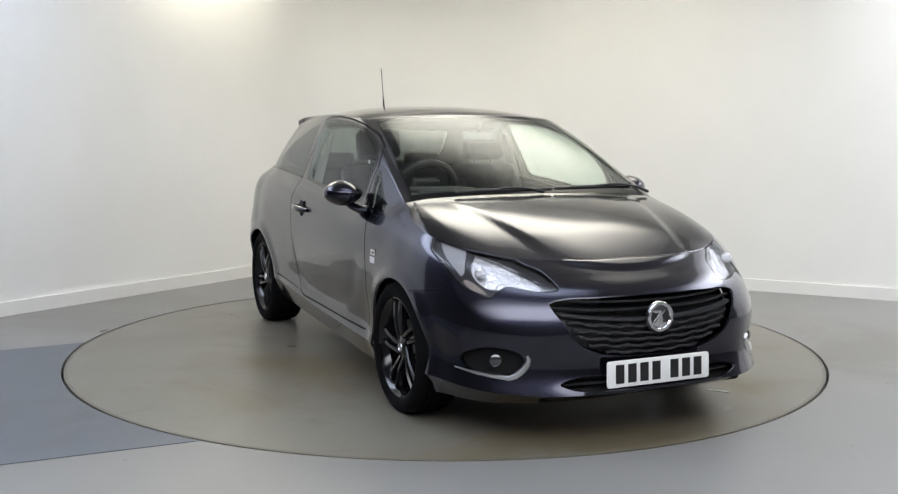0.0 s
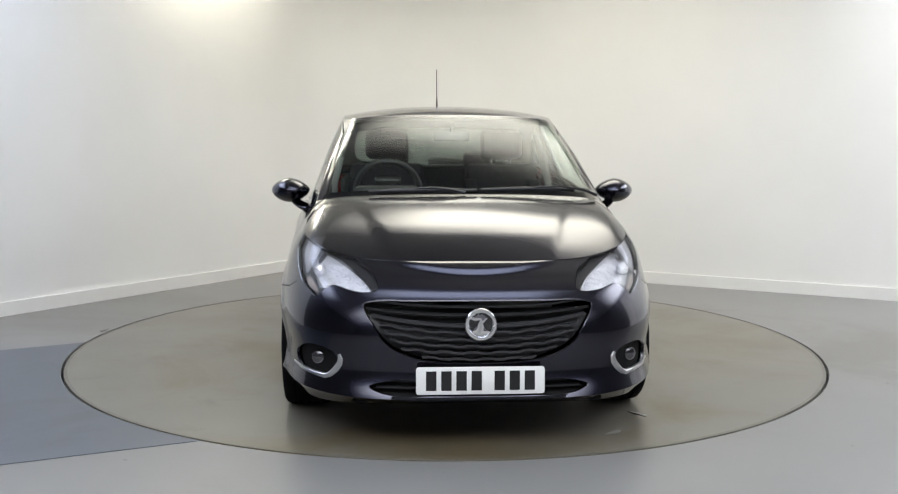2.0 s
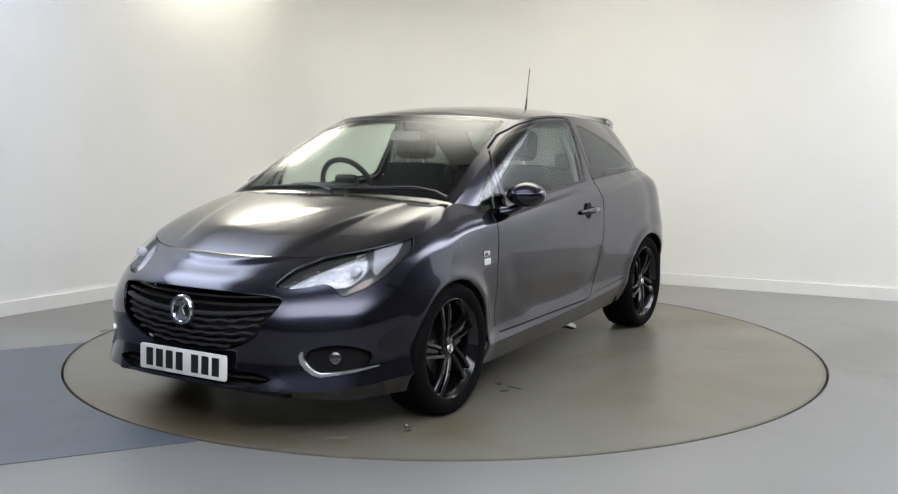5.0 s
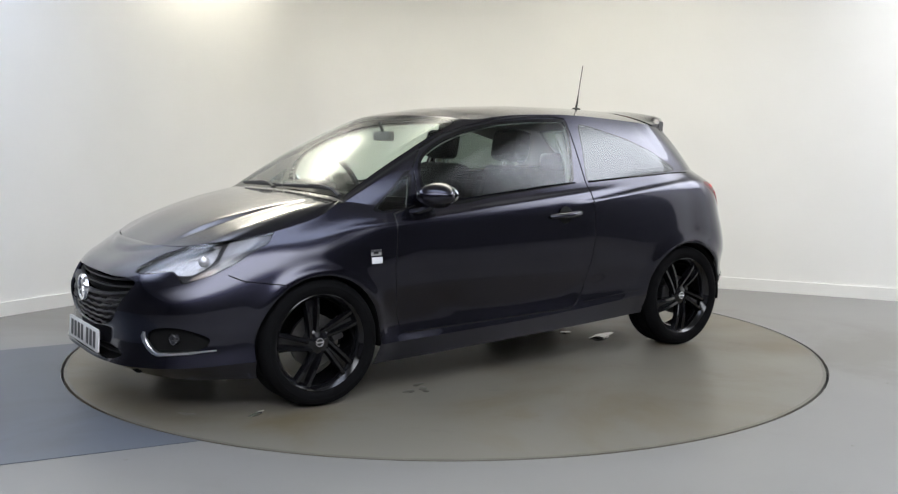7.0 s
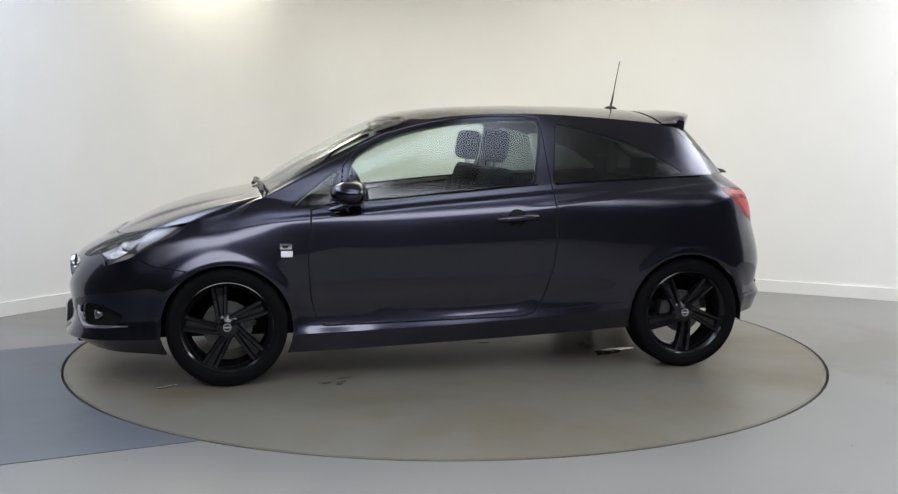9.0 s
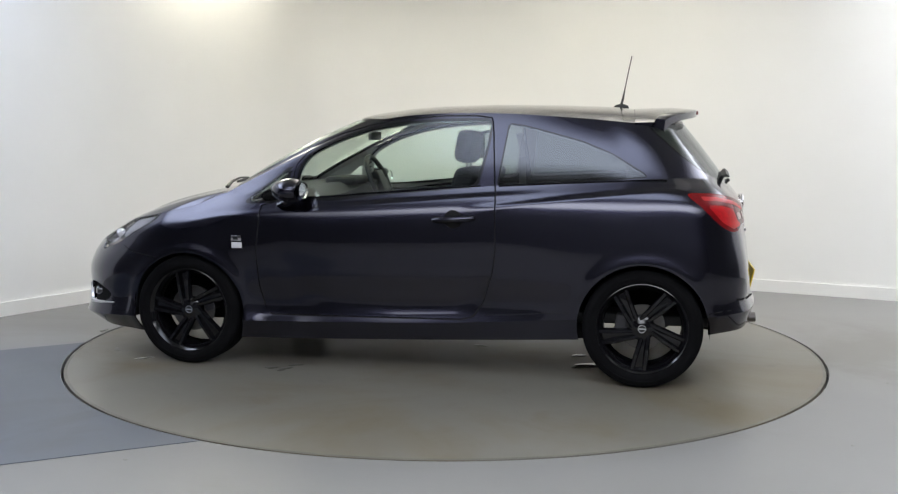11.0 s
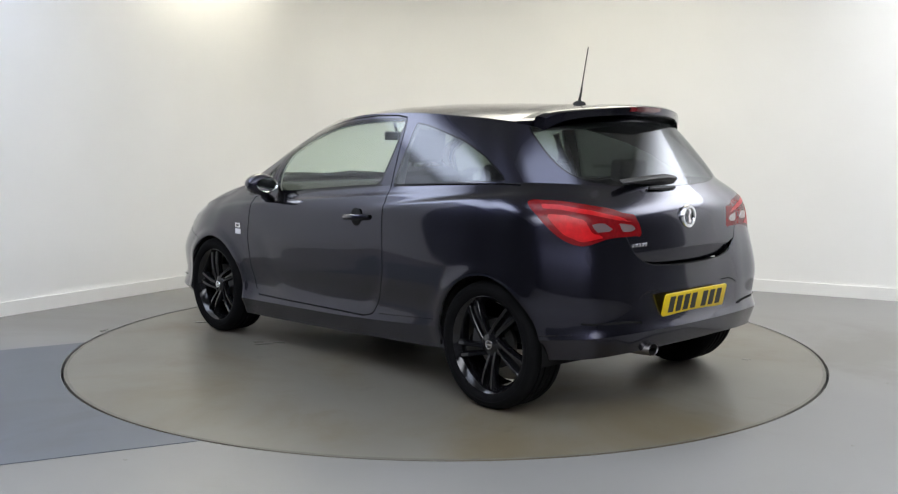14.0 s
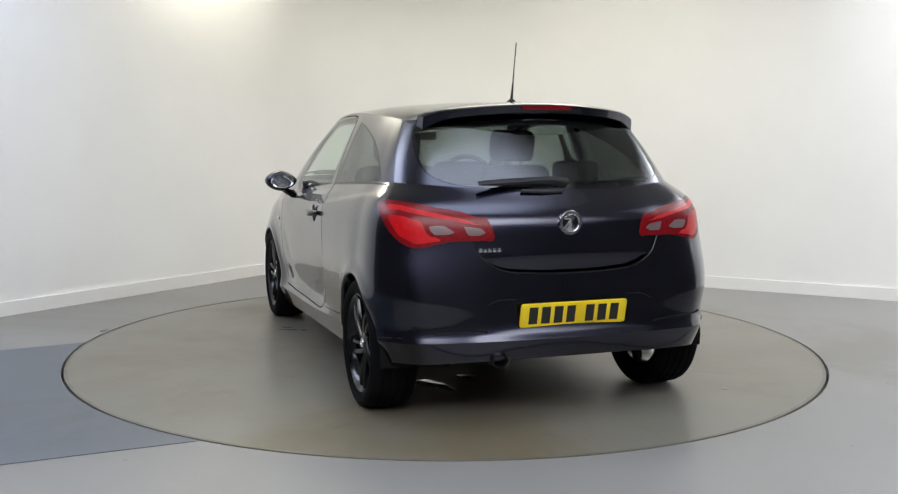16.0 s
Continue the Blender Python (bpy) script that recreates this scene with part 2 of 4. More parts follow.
# turntable disc
def stained(m, tint, scale, low, high, amount):
    """Mixes a dirt colour into a material in soft-edged blotches."""
    nt = m.node_tree
    b = nt.nodes["Principled BSDF"]
    co = nt.nodes.new("ShaderNodeTexCoord")
    n = nt.nodes.new("ShaderNodeTexNoise")
    n.inputs["Scale"].default_value = scale
    n.inputs["Detail"].default_value = 7
    n.inputs["Roughness"].default_value = 0.6
    n.inputs["Distortion"].default_value = 0.6
    nt.links.new(co.outputs["Object"], n.inputs["Vector"])
    r = nt.nodes.new("ShaderNodeMapRange")
    r.interpolation_type = "SMOOTHSTEP"
    r.inputs["From Min"].default_value, r.inputs["From Max"].default_value = low, high
    r.inputs["To Max"].default_value = amount
    nt.links.new(n.outputs["Fac"], r.inputs["Value"])
    x = nt.nodes.new("ShaderNodeMix")
    x.data_type = "RGBA"
    nt.links.new(r.outputs["Result"], x.inputs["Factor"])
    src = b.inputs["Base Color"].links
    if src:
        nt.links.new(src[0].from_socket, x.inputs["A"])
    else:
        x.inputs["A"].default_value = b.inputs["Base Color"].default_value
    x.inputs["B"].default_value = (*tint, 1)
    nt.links.new(x.outputs["Result"], b.inputs["Base Color"])
    return m


TABLE = mat("turntable_paint", (0.160, 0.151, 0.127), 0.34, noise_scale=1.4, vary=0.06, bump=0.05, bump_scale=60, rough_vary=0.05)
stained(TABLE, (0.118, 0.092, 0.050), 0.75, 0.44, 0.66, 0.85)
stained(TABLE, (0.11, 0.085, 0.045), 2.2, 0.56, 0.74, 0.5)
stained(TABLE, (0.05, 0.046, 0.038), 3.1, 0.60, 0.80, 0.5)
stained(FLOOR, (0.125, 0.118, 0.10), 0.6, 0.48, 0.68, 0.6)
stained(BLUE, (0.07, 0.075, 0.085), 1.6, 0.52, 0.7, 0.5)
bm = bmesh.new()
prism(bm, [(x * (R_TABLE - 0.015) / R_TABLE, y * (R_TABLE - 0.015) / R_TABLE) for x, y in rim_line], 0.028, Matrix.Translation((0, 0, -0.028)), 0.002)
turntable = tagged(obj("turntable", bm, TABLE, smooth=False), "round grey painted turntable set flush in the floor", "turntable")


# ceiling lamps: soft panels added out of view, sized to suit the reflections
def ceiling_lamp(x, y, rz, length, width, power, color=(1.0, 0.97, 0.90)):
    e = tagged(new("ceiling_light"), "soft white light panel added on the unseen ceiling", "light", "ceiling lights")
    e.matrix_basis = pose(x, y, HEIGHT, 0, 0, rz)
    bm = bmesh.new()
    box(bm, -length / 2, length / 2, -width / 2, width / 2, -0.05, -0.001, 0.008)
    part("housing", bm, sk, e)
    bm = bmesh.new()
    box(bm, -length / 2 + 0.03, length / 2 - 0.03, -width / 2 + 0.03, width / 2 - 0.03, -0.060, -0.045, 0.005)
    m = glow_mat(color, power * 2.15)
    part("diffuser", bm, m, e, "glowing white diffuser")
    return e


COOL = (0.73, 0.81, 1.0)
NEUTRAL = (0.90, 0.93, 1.0)
WARM = (1.0, 0.955, 0.80)
for x, y, rz, l, w, p, c in ((-2.0, 2.35, 55, 1.7, 0.75, 9.8, WARM), (0.7, 1.0, -20, 3.6, 2.2, 2.45, WARM), (0.1, -2.4, 0, 3.8, 1.6, 1.9, COOL),
                             (4.4, 0.0, 90, 4.6, 2.8, 3.6, NEUTRAL), (-3.2, -0.6, 55, 3.6, 1.8, 3.0, COOL), (0.4, -5.2, 0, 9.6, 3.2, 3.3, NEUTRAL)):
    ceiling_lamp(x, y, rz, l, w, p, c)

# marks that ride on the turntable
WATER = mat("water_film", (0.12, 0.115, 0.10), 0.10, coat=0.6)
OIL_EDGE = mat("worn_edge", (0.125, 0.116, 0.098), 0.38, noise_scale=8, vary=0.25)
OIL = mat("oil_spot", (0.065, 0.061, 0.052), 0.3)
SCUFF = mat("pale_scuff", (0.24, 0.235, 0.22), 0.5)


def blot(name, x, y, rx, ry, turn, material, label):
    bm = bmesh.new()
    n = 28
    rng = random.Random(int(1000 * (x + 3) + 77 * y))
    ph = [rng.uniform(0, 6.28) for _ in range(4)]
    out = []
    for i in range(n):
        a = 2 * math.pi * i / n
        k = 1 + 0.22 * math.sin(2 * a + ph[0]) + 0.16 * math.sin(3 * a + ph[1]) + 0.10 * math.sin(5 * a + ph[2])
        out.append((rx * k * math.cos(a), ry * k * math.sin(a)))
    prism(bm, out, 0.0012, pose(x, y, 0.0004, 0, 0, turn), 0.0004)
    return part(name, bm, material, turntable, label)


for x, y, rx, ry, turn in ((-.945, .40, .13, .06, 20), (-.84, .17, .05, .03, 60), (-.226, .03, .035, .02, 0), (1.62, .80, .05, .02, 30)):
    blot("water_patch", x, y, rx, ry, turn, WATER, "thin wet patch on the turntable")
for x, y, rx, ry, turn in ((.70, .76, .04, .022, 10), (.73, .86, .05, .025, 70), (.81, .85, .045, .02, 30), (1.3, -.2, .05, .03, 0), (-.3, -.9, .03, .02, 0)):
    blot("oil_spot", x, y, rx, ry, turn, OIL, "small dark oil spot")
for x, y, rx, ry, turn in ((1.89, .62, .04, .018, 120), (-1.5, -1.0, .03, .015, 10)):
    blot("scuff_mark", x, y, rx, ry, turn, SCUFF, "pale scuff mark")
bm = bmesh.new()
lathe(bm, [(R_TABLE - .033, .0006), (R_TABLE - .0160, .0008)], 240, "z")
part("edge_band", bm, OIL_EDGE, turntable, "slightly darker worn edge of the disc")

# small marks on the fixed floor
bm = bmesh.new()
box(bm, -.035, .035, -.012, .012, .0, .004, .0015, pose(-2.245, .352, 0, 0, 0, 80))
tagged(obj("floor_stop", bm, OIL), "small dark metal stop beside the turntable edge", "floor stop")
for x, y, r in ((1.735, -2.008, .008), (-1.263, -2.223, .010), (2.35, -.95, .007)):
    bm = bmesh.new()
    lathe(bm, [(.0005, .0018), (r * .8, .0018), (r, .0003)], 9, "z")
    bmesh.ops.translate(bm, verts=bm.verts, vec=(x, y, 0))
    tagged(obj("paint_fleck", bm, SCUFF), "tiny pale paint fleck on the floor", "paint fleck", "paint flecks on the floor")


# ---- the car's body: rails that run round one half, from the nose to the tail ----
def catmull(P, sub, first=None, last=None):
    """Points along a smooth curve through the rows of P; returns points and the row parameter."""
    P = np.asarray(P, float)
    a = first if first is not None else 2 * P[0] - P[1]
    b = last if last is not None else 2 * P[-1] - P[-2]
    Q = np.vstack([a, P, b])
    out, par = [], []
    for i in range(len(P) - 1):
        p0, p1, p2, p3 = Q[i:i + 4]
        d0, d1, d2 = (max(1e-6, np.linalg.norm(q - p)) for p, q in ((p0, p1), (p1, p2), (p2, p3)))
        m1 = d1 * ((p1 - p0) / d0 * (d1 / (d0 + d1)) + (p2 - p1) / d1 * (d0 / (d0 + d1)))
        m2 = d1 * ((p2 - p1) / d1 * (d2 / (d1 + d2)) + (p3 - p2) / d2 * (d1 / (d1 + d2)))
        for k in range(sub):
            t = k / sub
            out.append((2 * t**3 - 3 * t**2 + 1) * p1 + (t**3 - 2 * t**2 + t) * m1 + (-2 * t**3 + 3 * t**2) * p2 + (t**3 - t**2) * m2)
            par.append(i + t)
    out.append(P[-1])
    par.append(len(P) - 1)
    return np.array(out), np.array(par)


def hoop(P, sub):
    """A rail that meets its mirror image smoothly at both ends."""
    P = np.asarray(P, float)
    f = np.array([1, -1, 1])
    return catmull(P, sub, P[1] * f, P[-2] * f)


RAIL_BOTTOM = [(2.060, 0, .205), (2.045, .3, .20), (1.985, .51, .19), (1.855, .665, .178), (1.61, .765, .170), (1.26, .79, .160), (1.06, .785, .160),
               (.90, .800, .162), (.4, .800, .175), (-.1, .800, .193), (-.5, .800, .210), (-.9, .800, .232), (-1.25, .785, .26),
               (-1.60, .772, .286), (-1.742, .672, .298), (-1.806, .49, .308), (-1.833, .25, .314), (-1.838, 0, .314)]
RAIL_LIP = [(2.146, 0, .240), (2.131, .3, .238), (2.065, .54, .24), (1.912, .715, .245), (1.62, .826, .258), (1.26, .838, .262), (1.06, .838, .262),
            (.90, .838, .263), (.4, .835, .275), (-.1, .835, .292), (-.5, .835, .315), (-.9, .839, .345), (-1.25, .850, .37),
            (-1.615, .812, .385), (-1.768, .695, .396), (-1.828, .5, .401), (-1.856, .25, .403), (-1.862, 0, .403)]
RAIL_LOW = [(2.108, 0, .318), (2.093, .3, .318), (2.033, .54, .32), (1.878, .712, .325), (1.60, .812, .335), (1.26, .846, .38), (1.06, .842, .38),
            (.9, .826, .318), (.4, .821, .325), (-.1, .821, .340), (-.5, .824, .370), (-.9, .840, .42), (-1.25, .858, .45),
            (-1.61, .812, .45), (-1.757, .686, .438), (-1.816, .5, .434), (-1.840, .25, .432), (-1.846, 0, .432)]
RAIL_MID = [(2.125, 0, .52), (2.105, .3, .52), (2.03, .54, .52), (1.860, .726, .52), (1.58, .832, .53), (1.26, .855, .55), (1.06, .852, .55),
            (.9, .843, .55), (.4, .839, .55), (-.1, .839, .555), (-.5, .842, .56), (-.9, .856, .57), (-1.25, .862, .58),
            (-1.6, .836, .58), (-1.757, .70, .58), (-1.802, .5, .575), (-1.815, .25, .57), (-1.818, 0, .57)]
RAIL_HIGH = [(2.060, 0, .650), (2.042, .3, .650), (1.945, .54, .655), (1.79, .70, .667), (1.54, .806, .69), (1.26, .842, .71), (1.06, .845, .715),
             (.9, .845, .72), (.4, .850, .73), (-.1, .850, .74), (-.5, .853, .75), (-.9, .858, .76), (-1.25, .858, .78),
             (-1.57, .822, .79), (-1.712, .688, .80), (-1.765, .5, .80), (-1.793, .25, .80), (-1.800, 0, .80)]
RAIL_SHOULDER = [(1.962, 0, .708), (1.947, .3, .710), (1.868, .525, .716), (1.74, .685, .736), (1.50, .785, .772), (1.24, .810, .81), (1.06, .803, .858),
                 (.92, .815, .865), (.4, .828, .87), (-.1, .830, .90), (-.5, .832, .925), (-.9, .830, .945), (-1.25, .820, .965),
                 (-1.51, .797, .975), (-1.665, .685, .962), (-1.735, .48, .942), (-1.768, .25, .936), (-1.775, 0, .935)]
RAIL_WAIST = [(1.862, 0, .758), (1.850, .3, .760), (1.785, .50, .770), (1.67, .652, .800), (1.455, .748, .842), (1.22, .748, .90), (1.06, .718, .965),
              (.93, .750, .950), (.45, .775, .962), (-.1, .778, 1.0), (-.5, .776, 1.030), (-.9, .763, 1.052), (-1.22, .742, 1.070),
              (-1.415, .700, 1.077), (-1.560, .595, 1.073), (-1.635, .43, 1.061), (-1.680, .22, 1.052), (-1.695, 0, 1.05)]
COWL = [(1.09, 0, 1.0), (1.085, .2, .999), (1.075, .36, .996), (1.065, .5, .99), (1.06, .60, .984), (1.06, .675, .975)]
HOOP_ROOF = [(.36, 0, 1.405), (.355, .15, 1.404), (.345, .28, 1.401), (.325, .40, 1.396), (.295, .50, 1.39), (.255, .560, 1.382), (.195, .592, 1.378),
             (.04, .614, 1.395), (-.14, .620, 1.407), (-.32, .620, 1.411), (-.52, .617, 1.408), (-.76, .606, 1.395), (-1.0, .590, 1.378),
             (-1.19, .582, 1.36), (-1.325, .528, 1.350), (-1.40, .39, 1.353), (-1.44, .2, 1.362), (-1.45, 0, 1.365)]
SUB = 10

SHELL_P, SHELL_S, SHELL_V, SHELL_F, SHELL_L = [], [], [], [], []


def add_patch(rows, S, V, label):
    """rows: grid of points, station along, level across."""
    base = len(SHELL_P)
    n = len(rows[0])
    for r, v in zip(rows, V):
        for p, s in zip(r, S):
            SHELL_P.append(p)
            SHELL_S.append(s)
            SHELL_V.append(v)
    for i in range(len(rows) - 1):
        for j in range(n - 1):
            a = base + i * n + j
            SHELL_F.append((a, a + 1, a + n + 1, a + n))
            SHELL_L.append(label)


def build_shell():
    hoops = [hoop(r, SUB) for r in (RAIL_BOTTOM, RAIL_LIP, RAIL_LOW, RAIL_MID, RAIL_HIGH, RAIL_SHOULDER, RAIL_WAIST)]
    S = hoops[0][1]
    H = [h[0] for h in hoops]
    # lip and sill: straight; above: smooth from level to level
    rows, V = [], []
    for k in range(4):
        rows.append(H[0] + (H[1] - H[0]) * k / 3)
        V.append(k / 3)
    add_patch([flared(r.copy()) for r in rows], S, V, "low")
    rows, V = [], []
    cols = np.stack(H[1:], 1)
    up = np.array([catmull(c, 12)[0] for c in cols])
    for k in range(up.shape[1]):
        rows.append(up[:, k])
        V.append(1 + k / 12)
    rows = [flared(r.copy()) for r in rows]
    add_patch(rows, S, V, "low")
    # bonnet
    front = H[6][: 6 * SUB + 1]
    cowl, cs = catmull(COWL, 12, np.array((1.085, -.2, .999)))
    rows, V = [], []
    m = 28
    for k in range(m + 1):
        t = k / m
        row = []
        for j, p in enumerate(front):
            yy = p[1] * (1 - 0.06 * (j / (len(front) - 1)) ** 3)
            i = min(len(cowl) - 2, max(0, int(np.searchsorted(cowl[:, 1], yy) - 1)))
            f = (yy - cowl[i, 1]) / (cowl[i + 1, 1] - cowl[i, 1])
            q = cowl[i] + (cowl[i + 1] - cowl[i]) * min(1.0, max(0.0, f))
            if j == len(front) - 1:
                q = p
            c = p + (q - p) * t
            size = np.linalg.norm(q - p)
            c[2] += 0.155 * size * t * (1 - t) * (1.18 - 0.30 * t) * (1 - 0.45 * (j / (len(front) - 1)) ** 2)
            # the raised middle, with a crease that runs back from the lamp
            edge = 0.345 + 0.21 * t
            e = min(1.0, max(0.0, (edge - abs(c[1])) / 0.045 + 0.5))
            c[2] += 0.011 * e * e * (3 - 2 * e) * min(1, t * 4) * min(1, (1 - t) * 1.6)
            row.append(c)
        rows.append(np.array(row))
        V.append(t)
    add_patch(rows, S[: 6 * SUB + 1], V, "bonnet")
    # greenhouse: cowl and belt up to the roof's edge
    g0 = np.vstack([np.array(COWL), np.array(RAIL_WAIST)[6:]])
    base, S2 = hoop(g0, SUB)
    belt = H[6][6 * SUB:]
    base[6 * SUB:] = belt
    roof, _ = hoop(HOOP_ROOF, SUB)
    rows, V = [], []
    m = 18
    for k in range(m + 1):
        t = k / m
        row = base + (roof - base) * t
        d = roof - base
        tang = np.gradient(base, axis=0)
        out = np.cross(tang, d)
        out /= np.linalg.norm(out, axis=1)[:, None] + 1e-9
        if out[10 * SUB, 1] < 0:
            out = -out
        row = row + out * (0.115 * np.linalg.norm(d, axis=1) * t * (1 - t) * 1.0)[:, None] * np.interp(S2, (4.5, 5.5, 10.5, 12.5, 14, 15, 17), (1.2, .45, .5, .9, .7, .2, .3))[:, None]
        rows.append(row)
        V.append(t)
    add_patch(rows, S2, V, "green")
    # roof
    rows, V = [], []
    m = 10
    xs = [-1.47, -1.30, -1.08, -.78, -.4, -.07, .13, .27, .36]
    zs = [1.365, 1.43, 1.458, 1.468, 1.472, 1.462, 1.446, 1.426, 1.405]
    mid = np.interp(roof[:, 0], xs, zs)
    for k in range(m + 1):
        t = k / m
        row = roof.copy()
        row[:, 1] = roof[:, 1] * (1 - t)
        row[:, 2] = roof[:, 2] + (mid - roof[:, 2]) * (1 - (1 - t) ** 2.2)
        rows.append(row)
        V.append(t)
    add_patch(rows, S2, V, "roof")


ARCH_F, ARCH_R = (1.256, .300), (-1.256, .308)
ARCH_RAD = 0.334


def flared(r):
    """Pushes the skin out a little round each wheel opening."""
    for cx, cz in (ARCH_F, ARCH_R):
        d = np.hypot(r[:, 0] - cx, r[:, 2] - cz)
        r[:, 1] += np.where(r[:, 1] > 0.55, 0.012 * np.exp(-((d - ARCH_RAD - 0.01) / 0.035) ** 2), 0)
    # shoulder creases: along the door below the glass, and over the rear quarter
    x, z = r[:, 0], r[:, 2]
    for xs, zs, deep in (((-.75, -.45, .25, .60, 1.05, 1.3), (.995, .975, .918, .884, .845, .80), (0, .007, .008, .008, .006, 0)),
                         ((-1.5, -1.3, -.9, -.5, -.3), (1.022, 1.012, .970, .922, .905), (0, .009, .010, .008, 0))):
        zc = np.interp(x, xs, zs)
        a = np.interp(x, xs, deep, 0, 0)
        ridge = np.where(z < zc, np.exp(-(zc - z) / .07), np.clip(1 - (z - zc) / .018, 0, 1))
        r[:, 1] += np.where(r[:, 1] > 0.6, a * ridge, 0)
    # the scalloped hollow low on the door, which leans in towards a curved crease
    curve = [(-.47, .50), (-.40, .40), (-.30, .348), (.05, .330), (.40, .348), (.56, .395), (.67, .49), (.745, .66)]
    d = np.full(len(x), 1e9)
    for (x0, z0), (x1, z1) in zip(curve, curve[1:]):
        k = np.clip(((x - x0) * (x1 - x0) + (z - z0) * (z1 - z0)) / ((x1 - x0) ** 2 + (z1 - z0) ** 2), 0, 1)
        d = np.minimum(d, np.hypot(x - x0 - k * (x1 - x0), z - z0 - k * (z1 - z0)))
    low = np.interp(x, [c[0] for c in curve], [c[1] for c in curve], 9, 9)
    hollow = np.clip(d / .04, 0, 1) * np.exp(-d / .12) * np.clip((.72 - z) / .12, 0, 1)
    r[:, 1] -= np.where((r[:, 1] > 0.6) & (z > low), .008 * hollow, 0)
    # the small step across the nose, ahead of the bonnet
    edge = 0.722 + 0.035 * (r[:, 1] / 0.33) ** 2
    e = np.clip((r[:, 2] - edge) / 0.012 + 0.5, 0, 1) * np.clip((0.40 - r[:, 1]) / 0.08, 0, 1)
    r[:, 2] += np.where((r[:, 0] > 1.6) & (r[:, 2] < 0.768), 0.012 * e * np.clip((0.768 - r[:, 2]) / 0.02, 0, 1), 0)
    return r


build_shell()
SHELL_P, SHELL_S, SHELL_V = np.array(SHELL_P), np.array(SHELL_S), np.array(SHELL_V)


def shell_normals():
    N = np.zeros_like(SHELL_P)
    F = np.array(SHELL_F)
    n = np.cross(SHELL_P[F[:, 2]] - SHELL_P[F[:, 0]], SHELL_P[F[:, 3]] - SHELL_P[F[:, 1]])
    c = SHELL_P[F].mean(1) - np.array((0, 0, .7))
    n *= np.sign((n * c).sum(1))[:, None]
    for k in range(4):
        np.add.at(N, F[:, k], n)
    # seams on the mirror plane stay smooth
    mid = np.abs(SHELL_P[:, 1]) < 1e-5
    N[mid, 1] = 0
    return N / (np.linalg.norm(N, axis=1)[:, None] + 1e-12)


SHELL_N = shell_normals()


def poly_sdf(a, b, poly):
    """Signed distance from points (a, b) to a closed polygon; negative inside."""
    poly = np.array(poly, float)
    d = np.full(len(a), 1e9)
    inside = np.zeros(len(a), bool)
    for (x0, y0), (x1, y1) in zip(poly, np.roll(poly, -1, 0)):
        ex, ey = x1 - x0, y1 - y0
        t = np.clip(((a - x0) * ex + (b - y0) * ey) / (ex * ex + ey * ey + 1e-12), 0, 1)
        d = np.minimum(d, np.hypot(a - x0 - t * ex, b - y0 - t * ey))
        c = ((y0 > b) != (y1 > b)) & (a < (x1 - x0) * (b - y0) / (y1 - y0 + 1e-12) + x0)
        inside ^= c
    return np.where(inside, -d, d)


def line_sdf(a, b, pts):
    d = np.full(len(a), 1e9)
    for (x0, y0), (x1, y1) in zip(pts, pts[1:]):
        ex, ey = x1 - x0, y1 - y0
        t = np.clip(((a - x0) * ex + (b - y0) * ey) / (ex * ex + ey * ey + 1e-12), 0, 1)
        d = np.minimum(d, np.hypot(a - x0 - t * ex, b - y0 - t * ey))
    return d


def smooth_poly(pts, sub=6):
    """A closed smooth outline through the points."""
    P = np.array(pts, float)
    out, _ = catmull(np.vstack([P, P[:1]]), sub, P[-1], P[1])
    return out[:-1]


def cut(dist, labels, label):
    """Splits the shell's faces of those labels along dist = 0; what lies inside (dist < 0) takes the new label."""
    global SHELL_P, SHELL_S, SHELL_V, SHELL_N, SHELL_F, SHELL_L
    P, S, V, N = list(SHELL_P), list(SHELL_S), list(SHELL_V), list(SHELL_N)
    d = np.where(np.abs(dist) < 2e-4, 0.0, dist)
    cache, F, L = {}, [], []
    dl = d.tolist()

    def mid(i, j):
        key = (i, j) if i < j else (j, i)
        if key not in cache:
            t = dl[key[0]] / (dl[key[0]] - dl[key[1]])
            a, b = key
            P.append(P[a] + (P[b] - P[a]) * t)
            S.append(S[a] + (S[b] - S[a]) * t)
            V.append(V[a] + (V[b] - V[a]) * t)
            n = N[a] + (N[b] - N[a]) * t
            N.append(n / (np.linalg.norm(n) + 1e-12))
            cache[key] = len(P) - 1
        return cache[key]
    for f, l in zip(SHELL_F, SHELL_L):
        if l not in labels:
            F.append(f)
            L.append(l)
            continue
        v = [dl[i] for i in f]
        if max(v) <= 0:
            F.append(f)
            L.append(label)
        elif min(v) >= 0:
            F.append(f)
            L.append(l)
        else:
            ins, outs = [], []
            for k, i in enumerate(f):
                j = f[(k + 1) % len(f)]
                if dl[i] <= 0:
                    ins.append(i)
                if dl[i] >= 0:
                    outs.append(i)
                if dl[i] * dl[j] < 0:
                    m = mid(i, j)
                    ins.append(m)
                    outs.append(m)
            if len(ins) > 2:
                F.append(tuple(ins))
                L.append(label)
            if len(outs) > 2:
                F.append(tuple(outs))
                L.append(l)
    SHELL_P, SHELL_S, SHELL_V, SHELL_N, SHELL_F, SHELL_L = np.array(P), np.array(S), np.array(V), np.array(N), F, L


def X():
    return SHELL_P[:, 0]


def Y():
    return SHELL_P[:, 1]


